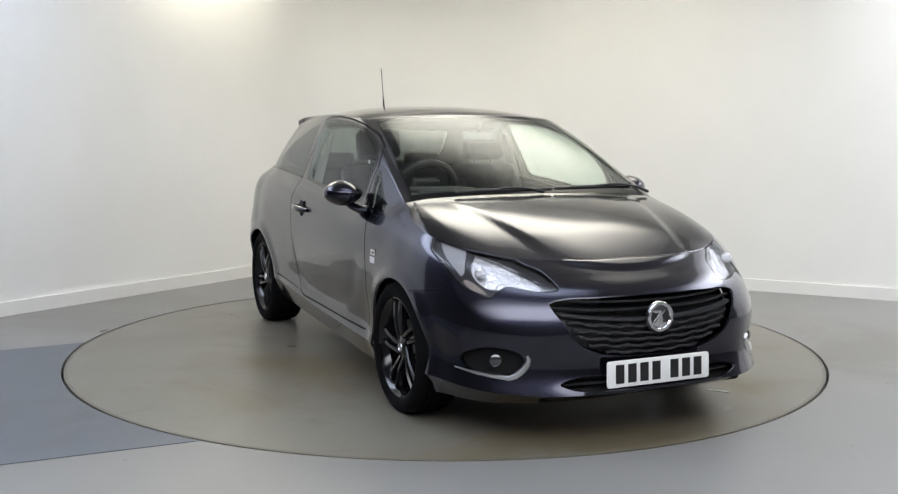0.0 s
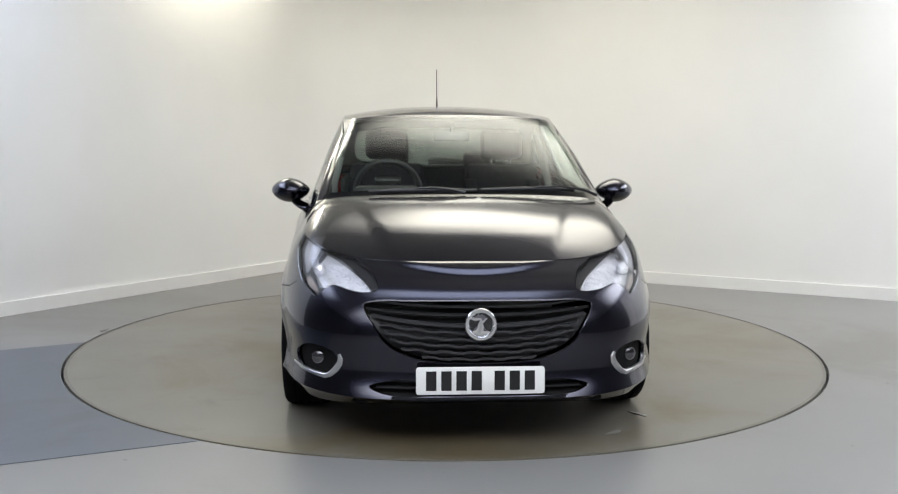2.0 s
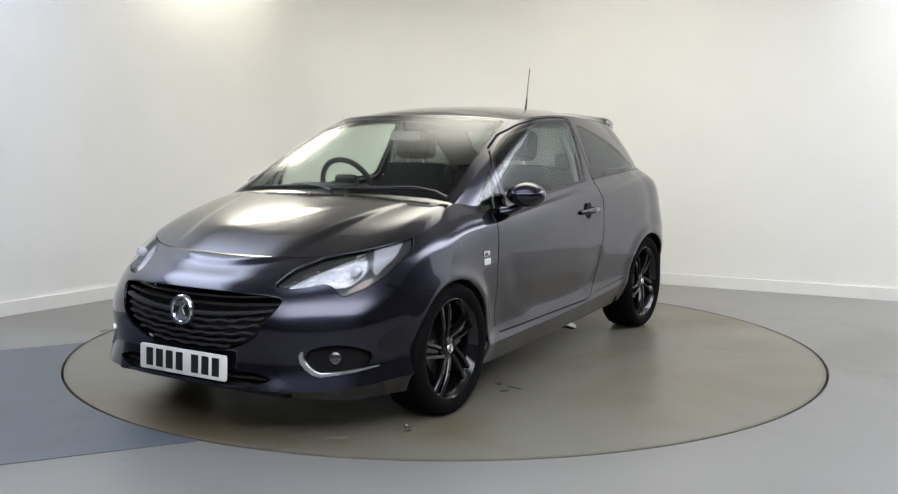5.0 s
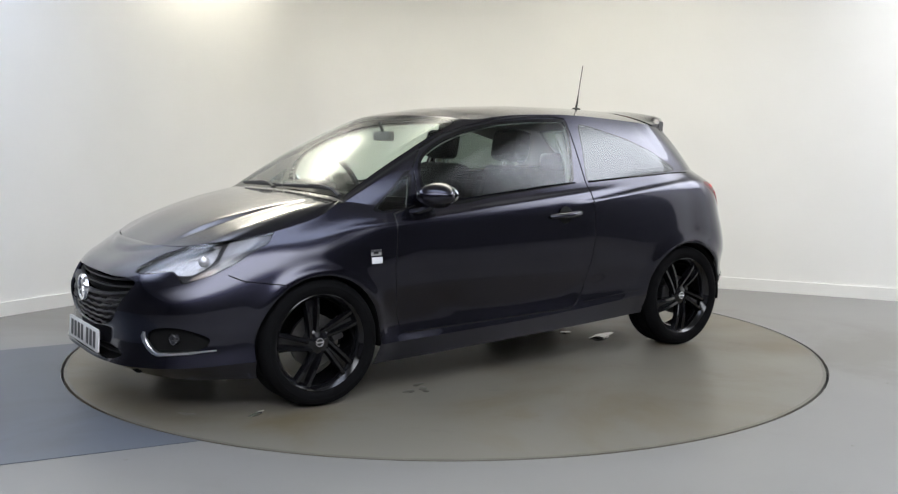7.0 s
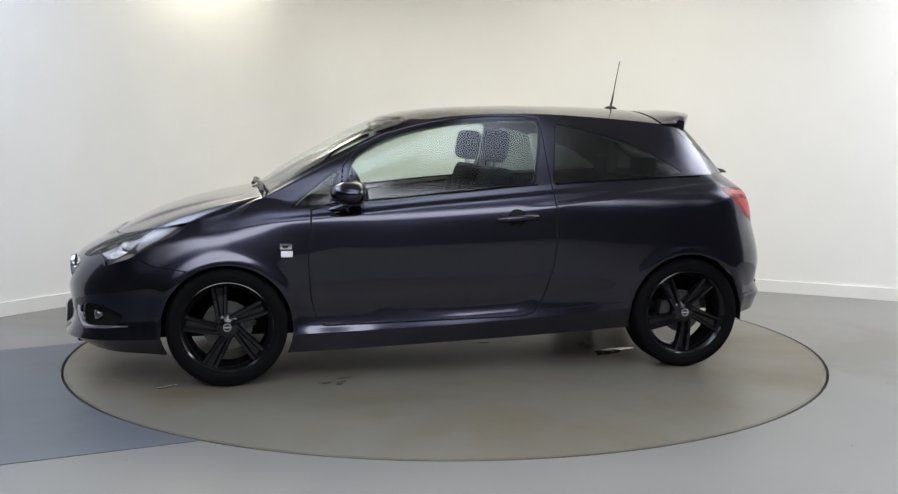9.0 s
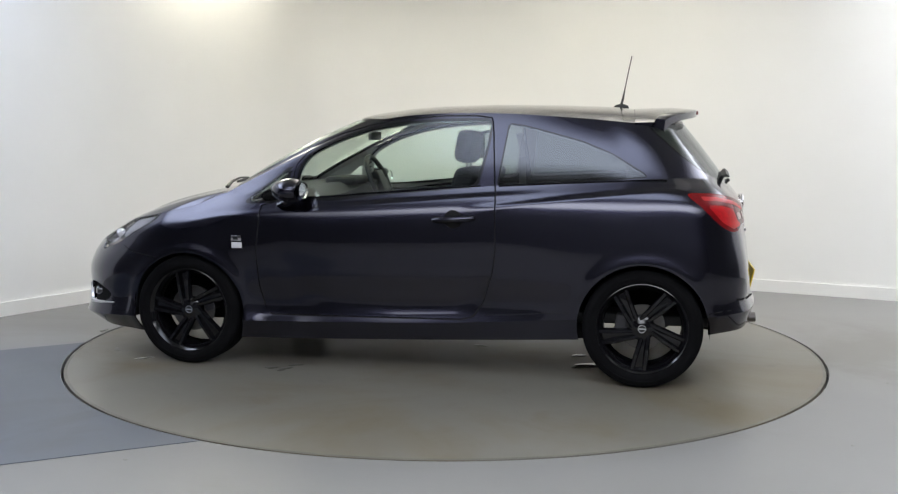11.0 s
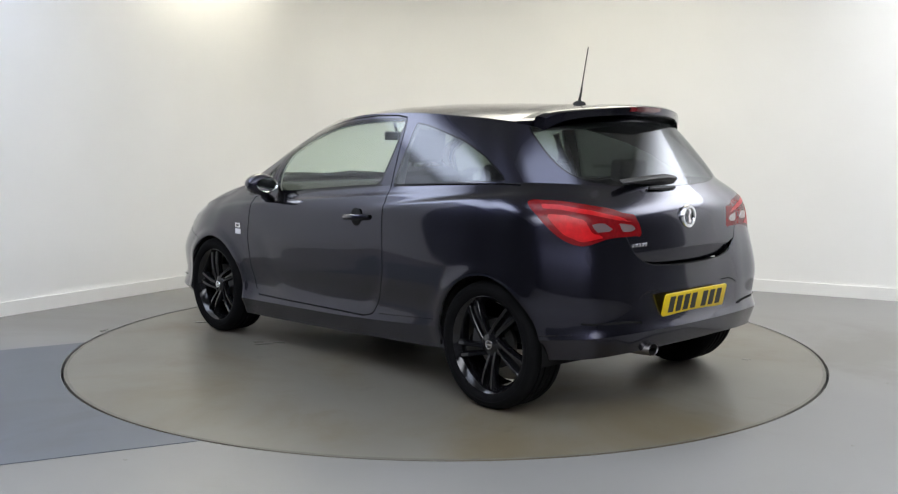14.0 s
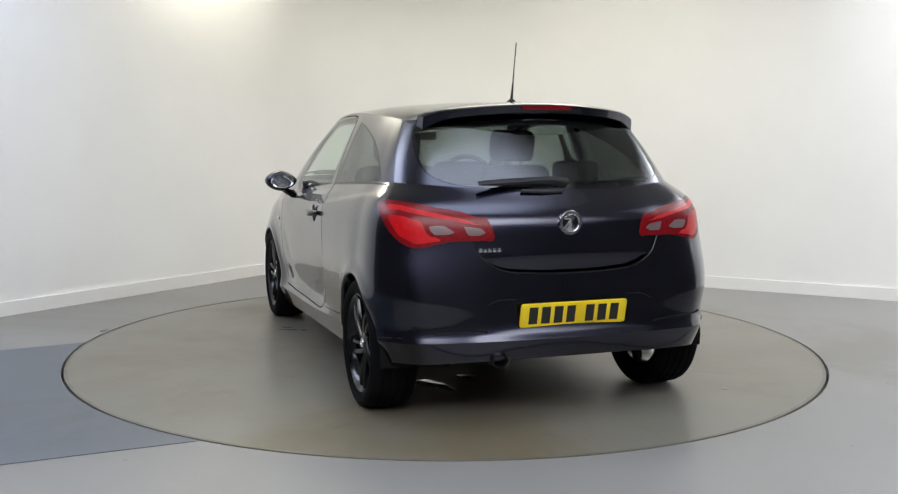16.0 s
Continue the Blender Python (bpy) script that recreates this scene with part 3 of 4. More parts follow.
def Zc():
    return SHELL_P[:, 2]


FAR = 1e3
# wheel openings
for cx, cz in (ARCH_F, ARCH_R):
    cut(np.hypot(X() - cx, Zc() - cz) - ARCH_RAD, ("low",), "hole")
# glass
WIN = smooth_poly([(.612, 1.105), (.592, 1.155), (.49, 1.230), (.333, 1.294), (.142, 1.338), (-.083, 1.361), (-.36, 1.370), (-.415, 1.369), (-.432, 1.356), (-.430, 1.32),
                   (-.385, 1.075), (-.378, 1.045), (-.362, 1.033), (-.30, 1.026), (.15, .984), (.52, .950), (.590, .960)], 4)
TRI = [(.912, .920), (.686, 1.100), (.735, .936)]
QUART = [(-.540, 1.345), (-.62, 1.333), (-.713, 1.310), (-.916, 1.256), (-1.08, 1.189), (-1.245, 1.090), (-.50, 1.040)]
cut(poly_sdf(X(), Zc(), WIN), ("green",), "window")
cut(poly_sdf(X(), Zc(), TRI) - .004 + np.where((Y() > .5) & (X() < 1.05), 0, FAR), ("green", "low"), "tri")
cut(poly_sdf(X(), Zc(), QUART) - .006, ("green",), "quarter")
side = np.minimum(np.minimum(poly_sdf(X(), Zc(), WIN), poly_sdf(X(), Zc(), TRI)), poly_sdf(X(), Zc(), QUART)) - 0.014
cut(side + np.where((Y() > .5) & (X() < 1.05), 0, FAR), ("green", "low"), "side_trim")
# windscreen and rear screen, in station and level
SCREEN = [(-1, .045), (4.0, .045), (4.95, .05), (5.10, .5), (5.05, .955), (4, .965), (-1, .965)]
cut(poly_sdf(SHELL_S / 6, SHELL_V, [(a / 6, b) for a, b in SCREEN]), ("green",), "windscreen")
REAR = smooth_poly([(18, .012), (17, .012), (16.3, .012), (15.6, .014), (14.9, .03), (14.35, .085), (14.0, .19), (13.76, .37), (13.56, .65), (13.45, .9), (13.5, 1.05), (15, 1.1), (18, 1.1)], 4)
cut(poly_sdf(SHELL_S / 6, SHELL_V, [(a / 6, b) for a, b in REAR]), ("green",), "rear_window")
cut(poly_sdf(SHELL_S / 6, SHELL_V, [(a / 6, b) for a, b in SCREEN]) - .022, ("green",), "screen_trim")
cut(poly_sdf(SHELL_S / 6, SHELL_V, [(a / 6, b) for a, b in REAR]) - .012, ("green",), "rear_trim")
# black scuttle at the foot of the windscreen
cut(np.where(SHELL_S < 5.4, SHELL_V - .05, FAR), ("green",), "screen_trim")
# lamps, in station and height
HEAD = smooth_poly([(1.45, .668), (1.56, .715), (1.85, .747), (2.15, .778), (2.7, .815), (3.1, .87), (3.95, .91), (4.02, .842), (3.72, .755), (3.30, .674), (2.95, .640), (2.68, .627), (2.57, .654), (1.9, .659), (1.58, .658)], 3)
cut(poly_sdf(SHELL_S / 4, Zc(), [(a / 4, b) for a, b in HEAD]) + np.where(X() > 1, 0, FAR), ("low",), "headlight")
TAIL = smooth_poly([(12.85, .995), (13.25, 1.006), (13.64, 1.003), (14.43, .980), (15.15, .943), (15.52, .892), (15.57, .845), (15.4, .838), (14.95, .837), (14.6, .831), (14.3, .817), (13.92, .806), (13.46, .843), (13.14, .91)], 3)
cut(poly_sdf(SHELL_S / 4, Zc(), [(a / 4, b) for a, b in TAIL]) + np.where(X() < -1, 0, FAR), ("low",), "tail_light")
# mouth, lower intake, fog recesses
GRILLE = smooth_poly([(-.1, .634), (.0, .634), (.15, .634), (.3, .632), (.43, .626), (.474, .612), (.466, .58), (.440, .54), (.372, .445), (.27, .398), (.15, .380), (0, .376), (-.1, .376)], 3)
front_only = lambda: np.where(X() > 1.55, 0, FAR)
cut(poly_sdf(Y(), Zc(), GRILLE) + front_only(), ("low",), "mouth")
cut(Zc() - (.543 + .18 * Y() ** 2), ("mouth",), "mouth_low")
INTAKE = smooth_poly([(-.1, .312), (0, .312), (.2, .312), (.38, .306), (.455, .282), (.40, .258), (.2, .252), (0, .252), (-.1, .252)], 3)
cut(poly_sdf(Y(), Zc(), INTAKE) + front_only(), ("low",), "intake")
FOG = smooth_poly([(.578, .365), (.586, .400), (.64, .424), (.72, .418), (.762, .375), (.752, .33), (.655, .303), (.605, .318)], 3)
cut(poly_sdf(Y(), Zc(), FOG) + front_only(), ("low",), "fog_recess")
# pieces of the lamps
def lamp_cut(pts, labels, label):
    cut(poly_sdf(SHELL_S / 4, Zc(), [(a / 4, b) for a, b in smooth_poly(pts, 3)]), labels, label)


lamp_cut([(1.56, .672), (1.72, .706), (2.2, .756), (2.7, .788), (3.02, .790), (3.10, .73), (2.92, .680), (2.5, .664), (1.9, .664)], ("headlight",), "head_bowl")
lamp_cut([(3.20, .745), (3.16, .80), (3.45, .850), (3.88, .872), (3.70, .80), (3.42, .735), (3.22, .715)], ("headlight",), "head_strip")
lamp_cut([(2.78, .642), (2.95, .668), (3.15, .690), (3.28, .690), (3.2, .668), (2.95, .645)], ("headlight",), "head_amber")


def lamp_cut_sharp(pts, labels, label):
    cut(poly_sdf(SHELL_S / 4, Zc(), [(a / 4, b) for a, b in pts]) - .002, labels, label)


lamp_cut_sharp([(14.28, .900), (14.58, .902), (14.84, .868), (14.36, .866)], ("tail_light",), "tail_grey_a")
lamp_cut_sharp([(15.00, .898), (15.34, .886), (15.42, .862), (15.08, .862)], ("tail_light",), "tail_grey_b")
lamp_cut_sharp([(13.15, .988), (13.6, .984), (14.3, .960), (15.0, .926), (15.3, .905), (15.0, .914), (14.3, .945), (13.6, .968), (13.2, .972)], ("tail_light",), "tail_band")
lamp_cut_sharp([(13.24, .945), (13.7, .940), (14.12, .918), (14.24, .858), (14.5, .848), (14.5, .840), (14.2, .832), (13.95, .824), (13.55, .86)], ("tail_light",), "tail_bright")
# shut lines
DOOR_OUT = [(.822, .905), (.826, .80), (.842, .65), (.828, .45), (.79, .300), (-.30, .318), (-.375, .335), (-.43, .42), (-.478, .58), (-.492, .70), (-.487, .95), (-.470, 1.10),
            (-.452, 1.30), (-.44, 1.385), (-.36, 1.397), (-.167, 1.397), (.04, 1.381), (.22, 1.350), (.42, 1.296), (.575, 1.222), (.648, 1.13), (.668, .945)]
sidey = lambda: np.where((Y() > .5) & (X() < 1.0), 0, FAR)
cut(poly_sdf(X(), Zc(), DOOR_OUT) + sidey(), ("low", "green"), "door")
cut(line_sdf(X(), Zc(), DOOR_OUT + DOOR_OUT[:1]) - .0042 + sidey(), ("low", "green", "door", "side_trim"), "gap_door")
# bumper to wing, bumper to quarter
cut(poly_sdf(X(), Zc(), [(1.69, .66), (1.62, .628), (1.42, .600), (1.3, .1), (2.5, .1), (2.5, .9), (1.69, .9)]), ("low",), "front_bumper")
cut(line_sdf(X(), Zc(), [(1.69, .66), (1.62, .628), (1.42, .600)]) - .0025, ("low", "front_bumper"), "gap_wing")
cut(poly_sdf(X(), Zc(), [(-1.56, .84), (-1.60, .72), (-1.55, .60), (-1.3, .1), (-2.5, .1), (-2.5, .84)]) , ("low",), "rear_bumper")
# tailgate
GATE = smooth_poly([(-.3, .684), (0, .684), (.2, .69), (.35, .715), (.425, .77), (.455, .83), (.50, .90), (.56, 1.0), (.62, 1.06), (.63, 1.12), (.0, 1.3), (-.3, 1.2)], 4)
rear_only = lambda: np.where(X() < -1.35, 0, FAR)
gd = poly_sdf(Y(), Zc(), GATE) + rear_only()
cut(gd, ("low", "rear_bumper"), "tailgate")
gl = line_sdf(Y(), Zc(), [tuple(p) for p in GATE if p[1] < 1.0 and p[0] > -.1])
cut(gl - .003 + rear_only(), ("low", "rear_bumper", "tailgate"), "gap_gate")
# bonnet edge
cut(np.where(SHELL_V < 0.5, SHELL_V - 0.010, FAR), ("bonnet",), "gap_bonnet")
# dark gasket round the headlight
cut(line_sdf(SHELL_S / 4, Zc(), [(a / 4, b) for a, b in HEAD] + [(HEAD[0][0] / 4, HEAD[0][1])]) - .0045 + np.where(X() > 1, 0, FAR), ("low", "front_bumper"), "gap_lamp")
# rear bumper, lower black part; sill
cut(poly_sdf(X(), Zc(), [(.90, .0), (.90, .262), (.4, .274), (-.1, .291), (-.5, .314), (-.9, .344), (-1.0, .0)]) + sidey(), ("low",), "sill")
cut(np.where((X() > .3) & (SHELL_V > 0), -.001, FAR), ("low",), "front_wing")


def shell_part(name, labels, material, parent, sign=1, both=False, rim=0.012, inset=0.0, label="", move=None, keep_normals=True):
    """One panel of the shell as a mesh, with its edge folded inwards. sign: left (1) or right (-1); both: the two halves in one."""
    verts, norms, faces = [], [], []
    idx = [i for i, l in enumerate(SHELL_L) if l in labels]
    for sg in ((1, -1) if both else (sign,)):
        remap, edges = {}, {}
        for i in idx:
            f = [v for k, v in enumerate(SHELL_F[i])]
            g = []
            for v in f:
                if v not in remap:
                    remap[v] = len(verts)
                    p, n = SHELL_P[v], SHELL_N[v]
                    if move:
                        p, n = move(p.copy(), n.copy())
                    verts.append(((p - n * inset) * (1, sg, 1)).tolist())
                    norms.append((n * (1, sg, 1)).tolist())
                g.append(remap[v])
            # wind outwards
            a, b, c = (np.array(verts[k]) for k in (g[0], g[1], g[2]))
            nn = sum(np.cross(np.array(verts[g[k]]) - a, np.array(verts[g[k + 1]]) - a) for k in range(1, len(g) - 1))
            if np.dot(nn, np.array(norms[g[0]])) < 0:
                g = g[::-1]
            if len(set(g)) > 2:
                faces.append(g)
                for k in range(len(g)):
                    e = (g[k], g[(k + 1) % len(g)])
                    if e[::-1] in edges:
                        del edges[e[::-1]]
                    else:
                        edges[e] = 1
        if rim:
            extra = {}
            for a, b in edges:
                if abs(verts[a][1]) < 1e-5 and abs(verts[b][1]) < 1e-5:
                    continue
                q = []
                for v in (a, b):
                    if v not in extra:
                        p, n = np.array(verts[v]), np.array(norms[v])
                        extra[v] = len(verts)
                        verts.append((p - n * 0.0006).tolist())
                        norms.append(norms[v])
                        verts.append((p - n * rim).tolist())
                        norms.append(norms[v])
                    q.append(extra[v])
                faces.append([b, a, q[0], q[1]])
                faces.append([q[1], q[0], q[0] + 1, q[1] + 1])
    me = bpy.data.meshes.new(name)
    me.from_pydata(verts, [], faces)
    me.materials.append(material)
    if keep_normals:
        me.shade_smooth()
        me.normals_split_custom_set_from_vertices(norms)
    o = new(name, me)
    o.parent = parent
    if label:
        o["label"] = label
    return o


def skin(a, b, where, plane="yz"):
    """A point of the shell, from two of its coordinates, among the points that pass the test."""
    ok = where(SHELL_P)
    P = SHELL_P[ok]
    i, j = ("xyz".index(c) for c in plane)
    k = 3 - i - j
    d = (P[:, i] - a) ** 2 + (P[:, j] - b) ** 2
    near = np.argsort(d)[:6]
    w = 1 / (d[near] + 1e-6)
    out = np.zeros(3)
    out[i], out[j], out[k] = a, b, (P[near, k] * w).sum() / w.sum()
    return out


NOSE = lambda P: P[:, 0] > 1.5
TAILEND = lambda P: (P[:, 0] < -1.4)
FLANK = lambda P: (P[:, 1] > 0.5)


def nose(y, z, out=0.0):
    p = skin(abs(y), z, NOSE)
    return Vector((p[0] + out, y, z))


def tail(y, z, out=0.0):
    p = skin(abs(y), z, TAILEND)
    return Vector((p[0] - out, y, z))


def flank(x, z, sg=1, out=0.0):
    p = skin(x, z, FLANK, "xz")
    return Vector((x, (p[1] + out) * sg, z))


def ribbon(bm, pts, high, deep, ax=(1, 0, 0), up=(0, 0, 1)):
    """A bar of rectangular section along points; deep goes along -ax."""
    ax, up = Vector(ax), Vector(up)
    rings = []
    for p in pts:
        p = Vector(p)
        rings.append([bm.verts.new(p + up * high / 2), bm.verts.new(p - up * high / 2), bm.verts.new(p - up * high / 2 - ax * deep), bm.verts.new(p + up * high / 2 - ax * deep)])
    for a, b in zip(rings, rings[1:]):
        for k in range(4):
            bm.faces.new((a[k], a[(k + 1) % 4], b[(k + 1) % 4], b[k]))
    bm.faces.new(rings[0][::-1])
    bm.faces.new(rings[-1])
    bmesh.ops.recalc_face_normals(bm, faces=bm.faces)


# ---- the car and its panels ----
car = tagged(new("car"), "dark grey metallic three-door hatchback with black alloy wheels", "car")


def gate_shape(p, n):
    """The hollow along the tailgate's lower edge."""
    if p[2] < 0.80 and p[1] < 0.47:
        e = min(1.0, max(0.0, (0.785 - p[2]) / 0.05))
        e = e * e * (3 - 2 * e)
        p[0] += 0.020 * e
        if p[2] < 0.79:
            n = n + np.array((0, 0, -0.32 * e))
            n /= np.linalg.norm(n)
    return p, n


bonnet = shell_part("bonnet", ("bonnet",), PAINT, car, both=True)
roof = shell_part("roof", ("roof",), PAINT, car, both=True, rim=0)
front_bumper = shell_part("front_bumper", ("front_bumper",), PAINT, car, both=True)
rear_bumper = shell_part("rear_bumper", ("rear_bumper",), PAINT, car, both=True)
tailgate = shell_part("tailgate", ("tailgate",), PAINT, car, both=True, move=gate_shape)
windscreen = shell_part("windscreen", ("windscreen",), SCREEN_GLASS, car, both=True, rim=0, keep_normals=False, label="clear glass windscreen")
rear_window = shell_part("rear_window", ("rear_window",), PRIVACY, tailgate, both=True, rim=0, keep_normals=False, label="dark tinted rear window")
shell_part("screen_seal", ("screen_trim",), GLOSS, car, both=True, label="black windscreen surround")
shell_part("screen_seal", ("rear_trim",), GLOSS, tailgate, both=True, label="black rear window surround")
shell_part("body_frame", ("low", "green"), PAINT, car, both=True)
headliner = shell_part("headliner", ("roof",), LIT_PLASTIC, car, both=True, rim=0, inset=0.035, label="pale grey cloth headliner")
shell_part("pillar_trim", ("green", "side_trim"), LIT_PLASTIC, car, both=True, rim=0, inset=0.022, label="pale grey plastic pillar trim")
for o in (windscreen, rear_window):
    o.visible_shadow = False
shell_part("mouth_backing", ("intake",), GAP, front_bumper, both=True, rim=0, inset=0.06)
doors = {}
for sg in (1, -1):
    for g in ("gap_door", "gap_wing", "gap_gate", "gap_bonnet", "gap_lamp"):
        shell_part("shut_line", (g,), GAP, car, sg, rim=0, inset=0.005)
    shell_part("front_wing", ("front_wing",), PAINT, car, sg)
    door = doors[sg] = shell_part("door", ("door",), PAINT, car, sg)
    for o in (shell_part("window", ("window",), GLASS, door, sg, rim=0, keep_normals=False, label="clear glass door window"),
              shell_part("quarter_window", ("tri",), GLASS, car, sg, rim=0, keep_normals=False, label="small triangular front window"),
              shell_part("quarter_window", ("quarter",), PRIVACY, car, sg, rim=0, keep_normals=False, label="dark tinted rear quarter window")):
        o.visible_shadow = False
    shell_part("window_seal", ("side_trim",), GLOSS, car, sg, label="gloss black window surround")
    shell_part("sill", ("sill",), PAINT, car, sg)
    lamp = shell_part("headlight", ("headlight", "head_bowl", "head_strip", "head_amber"), LENS, car, sg, rim=0, keep_normals=False, label="clear lens over chrome reflectors")
    lamp.visible_shadow = False
    shell_part("bezel", ("headlight",), LAMP_GREY, lamp, sg, inset=0.022, rim=0.03, label="grey lamp bezel")
    shell_part("reflector", ("head_bowl",), FACET, lamp, sg, inset=0.045, rim=-0.02, label="faceted chrome reflector")
    shell_part("daylight_strip", ("head_strip",), STRIP, lamp, sg, inset=0.016, rim=0.01, label="pale daytime light strip")
    shell_part("indicator", ("head_amber",), AMBER, lamp, sg, inset=0.018, rim=0.01, label="pale amber indicator")
    bm = bmesh.new()
    c = nose(0.66, .715, -0.028)
    bmesh.ops.create_uvsphere(bm, u_segments=20, v_segments=12, radius=0.026, matrix=Matrix.Translation((c.x, c.y * sg, c.z)))
    part("projector", bm, FACET, lamp, "round glass projector")
    tl = shell_part("tail_light", ("tail_light",), RED_MID, car, sg, label="red tail light with grey indicator windows")
    shell_part("lens", ("tail_bright",), RED, tl, sg, rim=0.004, inset=-0.002, label="bright red lens")
    shell_part("lens", ("tail_band",), RED, tl, sg, rim=0.004, inset=-0.002, label="bright red lens")
    shell_part("lens", ("tail_grey_a",), GREY_LENS, tl, sg, rim=0.004, inset=-0.002, label="pale grey lens")
    shell_part("lens", ("tail_grey_b",), GREY_LENS, tl, sg, rim=0.004, inset=-0.002, label="pale grey lens")
    fog = shell_part("fog_recess", ("fog_recess",), LINER, front_bumper, sg, rim=0, inset=0.022)
    bm = bmesh.new()
    c = nose(0.664, .370, -0.012)
    lathe(bm, [(0.0, 0.008), (0.018, 0.007), (0.027, 0.0), (0.030, -0.012), (0.026, -0.04)], 28, "x")
    bmesh.ops.transform(bm, verts=bm.verts, matrix=Matrix.Translation((c.x, c.y * sg, c.z)) @ Matrix.Rotation(radians(22 * sg), 4, "Z"))
    part("fog_lamp", bm, FOG_GLASS, front_bumper, "round clear fog lamp")
    bm = bmesh.new()
    rings = []
    for y, z, w in ((.572, .402, .006), (.566, .384, .011), (.570, .362, .013), (.588, .336, .013), (.610, .314, .012), (.634, .304, .010), (.68, .306, .008), (.73, .313, .0065), (.775, .321, .003)):
        q = nose(y, z, .007)
        rings.append((Vector((q.x, y * sg, z)), w))
    loops = []
    for i, (q, w) in enumerate(rings):
        d = (rings[min(i + 1, len(rings) - 1)][0] - rings[max(i - 1, 0)][0]).normalized()
        out = Vector((.9, .42 * sg, 0)).normalized()
        u = d.cross(out).normalized()
        loops.append([bm.verts.new(q + u * w * a + out * h) for a, h in ((-1, -.014), (-1, -.001), (-.7, .003), (.7, .003), (1, -.001), (1, -.014))])
    for A, B in zip(loops, loops[1:]):
        for k in range(6):
            bm.faces.new((A[k], A[(k + 1) % 6], B[(k + 1) % 6], B[k]))
    bm.faces.new(loops[0])
    bm.faces.new(loops[-1])
    bmesh.ops.recalc_face_normals(bm, faces=bm.faces)
    part("fog_trim", bm, SATIN, front_bumper, "bright silver hockey-stick trim")


# ---- grille ----
def width_at(z):
    P = [(y, zz) for y, zz in GRILLE if y > 0]
    P.sort(key=lambda q: q[1])
    return float(np.interp(z, [q[1] for q in P], [q[0] for q in P]))


grille = new("grille")
grille.parent = car
grille["label"] = "black grille with wavy bars"
# near-black sheet stands in for the deep shade of the open upper mouth
shell_part("grille_backing", ("mouth",), GAP, front_bumper, both=True, rim=0, inset=0.075)
shell_part("grille_backing", ("mouth_low",), BLACK, front_bumper, both=True, rim=0, inset=0.040)
for z0 in (.392, .420, .448, .476, .504):
    bm = bmesh.new()
    w = width_at(z0) - 0.012
    n = 60
    pts = []
    for i in range(n + 1):
        y = -w + 2 * w * i / n
        lift = 0.040 * (y / 0.47) ** 2
        wave = 0.0028 * max(-1, min(1, 2.2 * math.sin(2 * math.pi * y / 0.112 + (0 if int(z0 * 100) % 2 else math.pi))))
        zz = z0 + lift + wave
        pts.append(nose(y, min(.62, z0 + lift), -0.016) * 1.0)
        pts[-1].z = zz
    ribbon(bm, pts, 0.0095, 0.03)
    part("grille_bar", bm, GRILLE_M, grille)
for z0, hi, dp, m in ((.532, .012, .03, GRILLE_M), (.572, .008, .02, BLACK), (.603, .008, .02, BLACK)):
    bm = bmesh.new()
    pts = []
    w = width_at(z0 + .02) - 0.01
    for i in range(41):
        y = -w + 2 * w * i / 40
        z = z0 + (0.040 if m is GRILLE_M else 0.02) * (y / 0.47) ** 2
        pts.append(nose(y, z, -0.010 if m is GRILLE_M else -0.03))
    ribbon(bm, pts, hi, dp)
    part("grille_slat", bm, m, grille)
for z0 in (.275, .300):
    bm = bmesh.new()
    ribbon(bm, [nose(-.42 + .84 * i / 24, z0, -0.03) for i in range(25)], .007, .02)
    part("intake_slat", bm, BLACK, grille)


def badge(parent, c, r, axis):
    """Round chrome emblem: a ring, a dark field and a plain curved shape."""
    d = 1 if axis > 0 else -1
    bm = bmesh.new()
    prof = [(r - .019, -.006), (r - .019, .004), (r - .015, .009), (r - .004, .009), (r, .003), (r, -.012)]
    lathe(bm, [(a, b * d) for a, b in prof], 44, "x")
    bmesh.ops.translate(bm, verts=bm.verts, vec=c)
    ring = part("badge", bm, CHROME, parent, "round chrome emblem")
    bm = bmesh.new()
    lathe(bm, [(0.0005, .001 * d), (r - .017, 0.0)], 40, "x")
    bmesh.ops.translate(bm, verts=bm.verts, vec=c)
    part("field", bm, BADGE_DARK, ring)
    bm = bmesh.new()
    k = 1.22 * r / 0.062
    out = [(-.030, -.026), (-.008, -.034), (.016, -.036), (.030, -.022), (.014, -.014), (.006, .004), (.020, .020), (.006, .034), (-.014, .030), (-.034, .018), (-.018, .012), (-.004, .014), (-.012, -.002), (-.022, -.012)]
    m = Matrix.Translation(c) @ Matrix(((0, 0, d, 0), (d, 0, 0, 0), (0, 1, 0, 0), (0, 0, 0, 1)))
    prism(bm, [(a * k, b * k) for a, b in out], 0.005, m, 0.0015)
    part("emblem_shape", bm, CHROME, ring)
    return ring


badge(car, (2.128, 0, .542), 0.066, 1)
badge(tailgate, (-1.790, 0, .908), 0.057, -1)


def plate(parent, c, tilt, d, base, name):
    """A number plate with plain dark bars for its characters."""
    m = Matrix.Translation(c) @ Matrix.Rotation(radians(tilt), 4, "Y") @ Matrix(((0, 0, d, 0), (d, 0, 0, 0), (0, 1, 0, 0), (0, 0, 0, 1)))
    bm = bmesh.new()
    w, h, r = .26, .0555, .012
    out = []
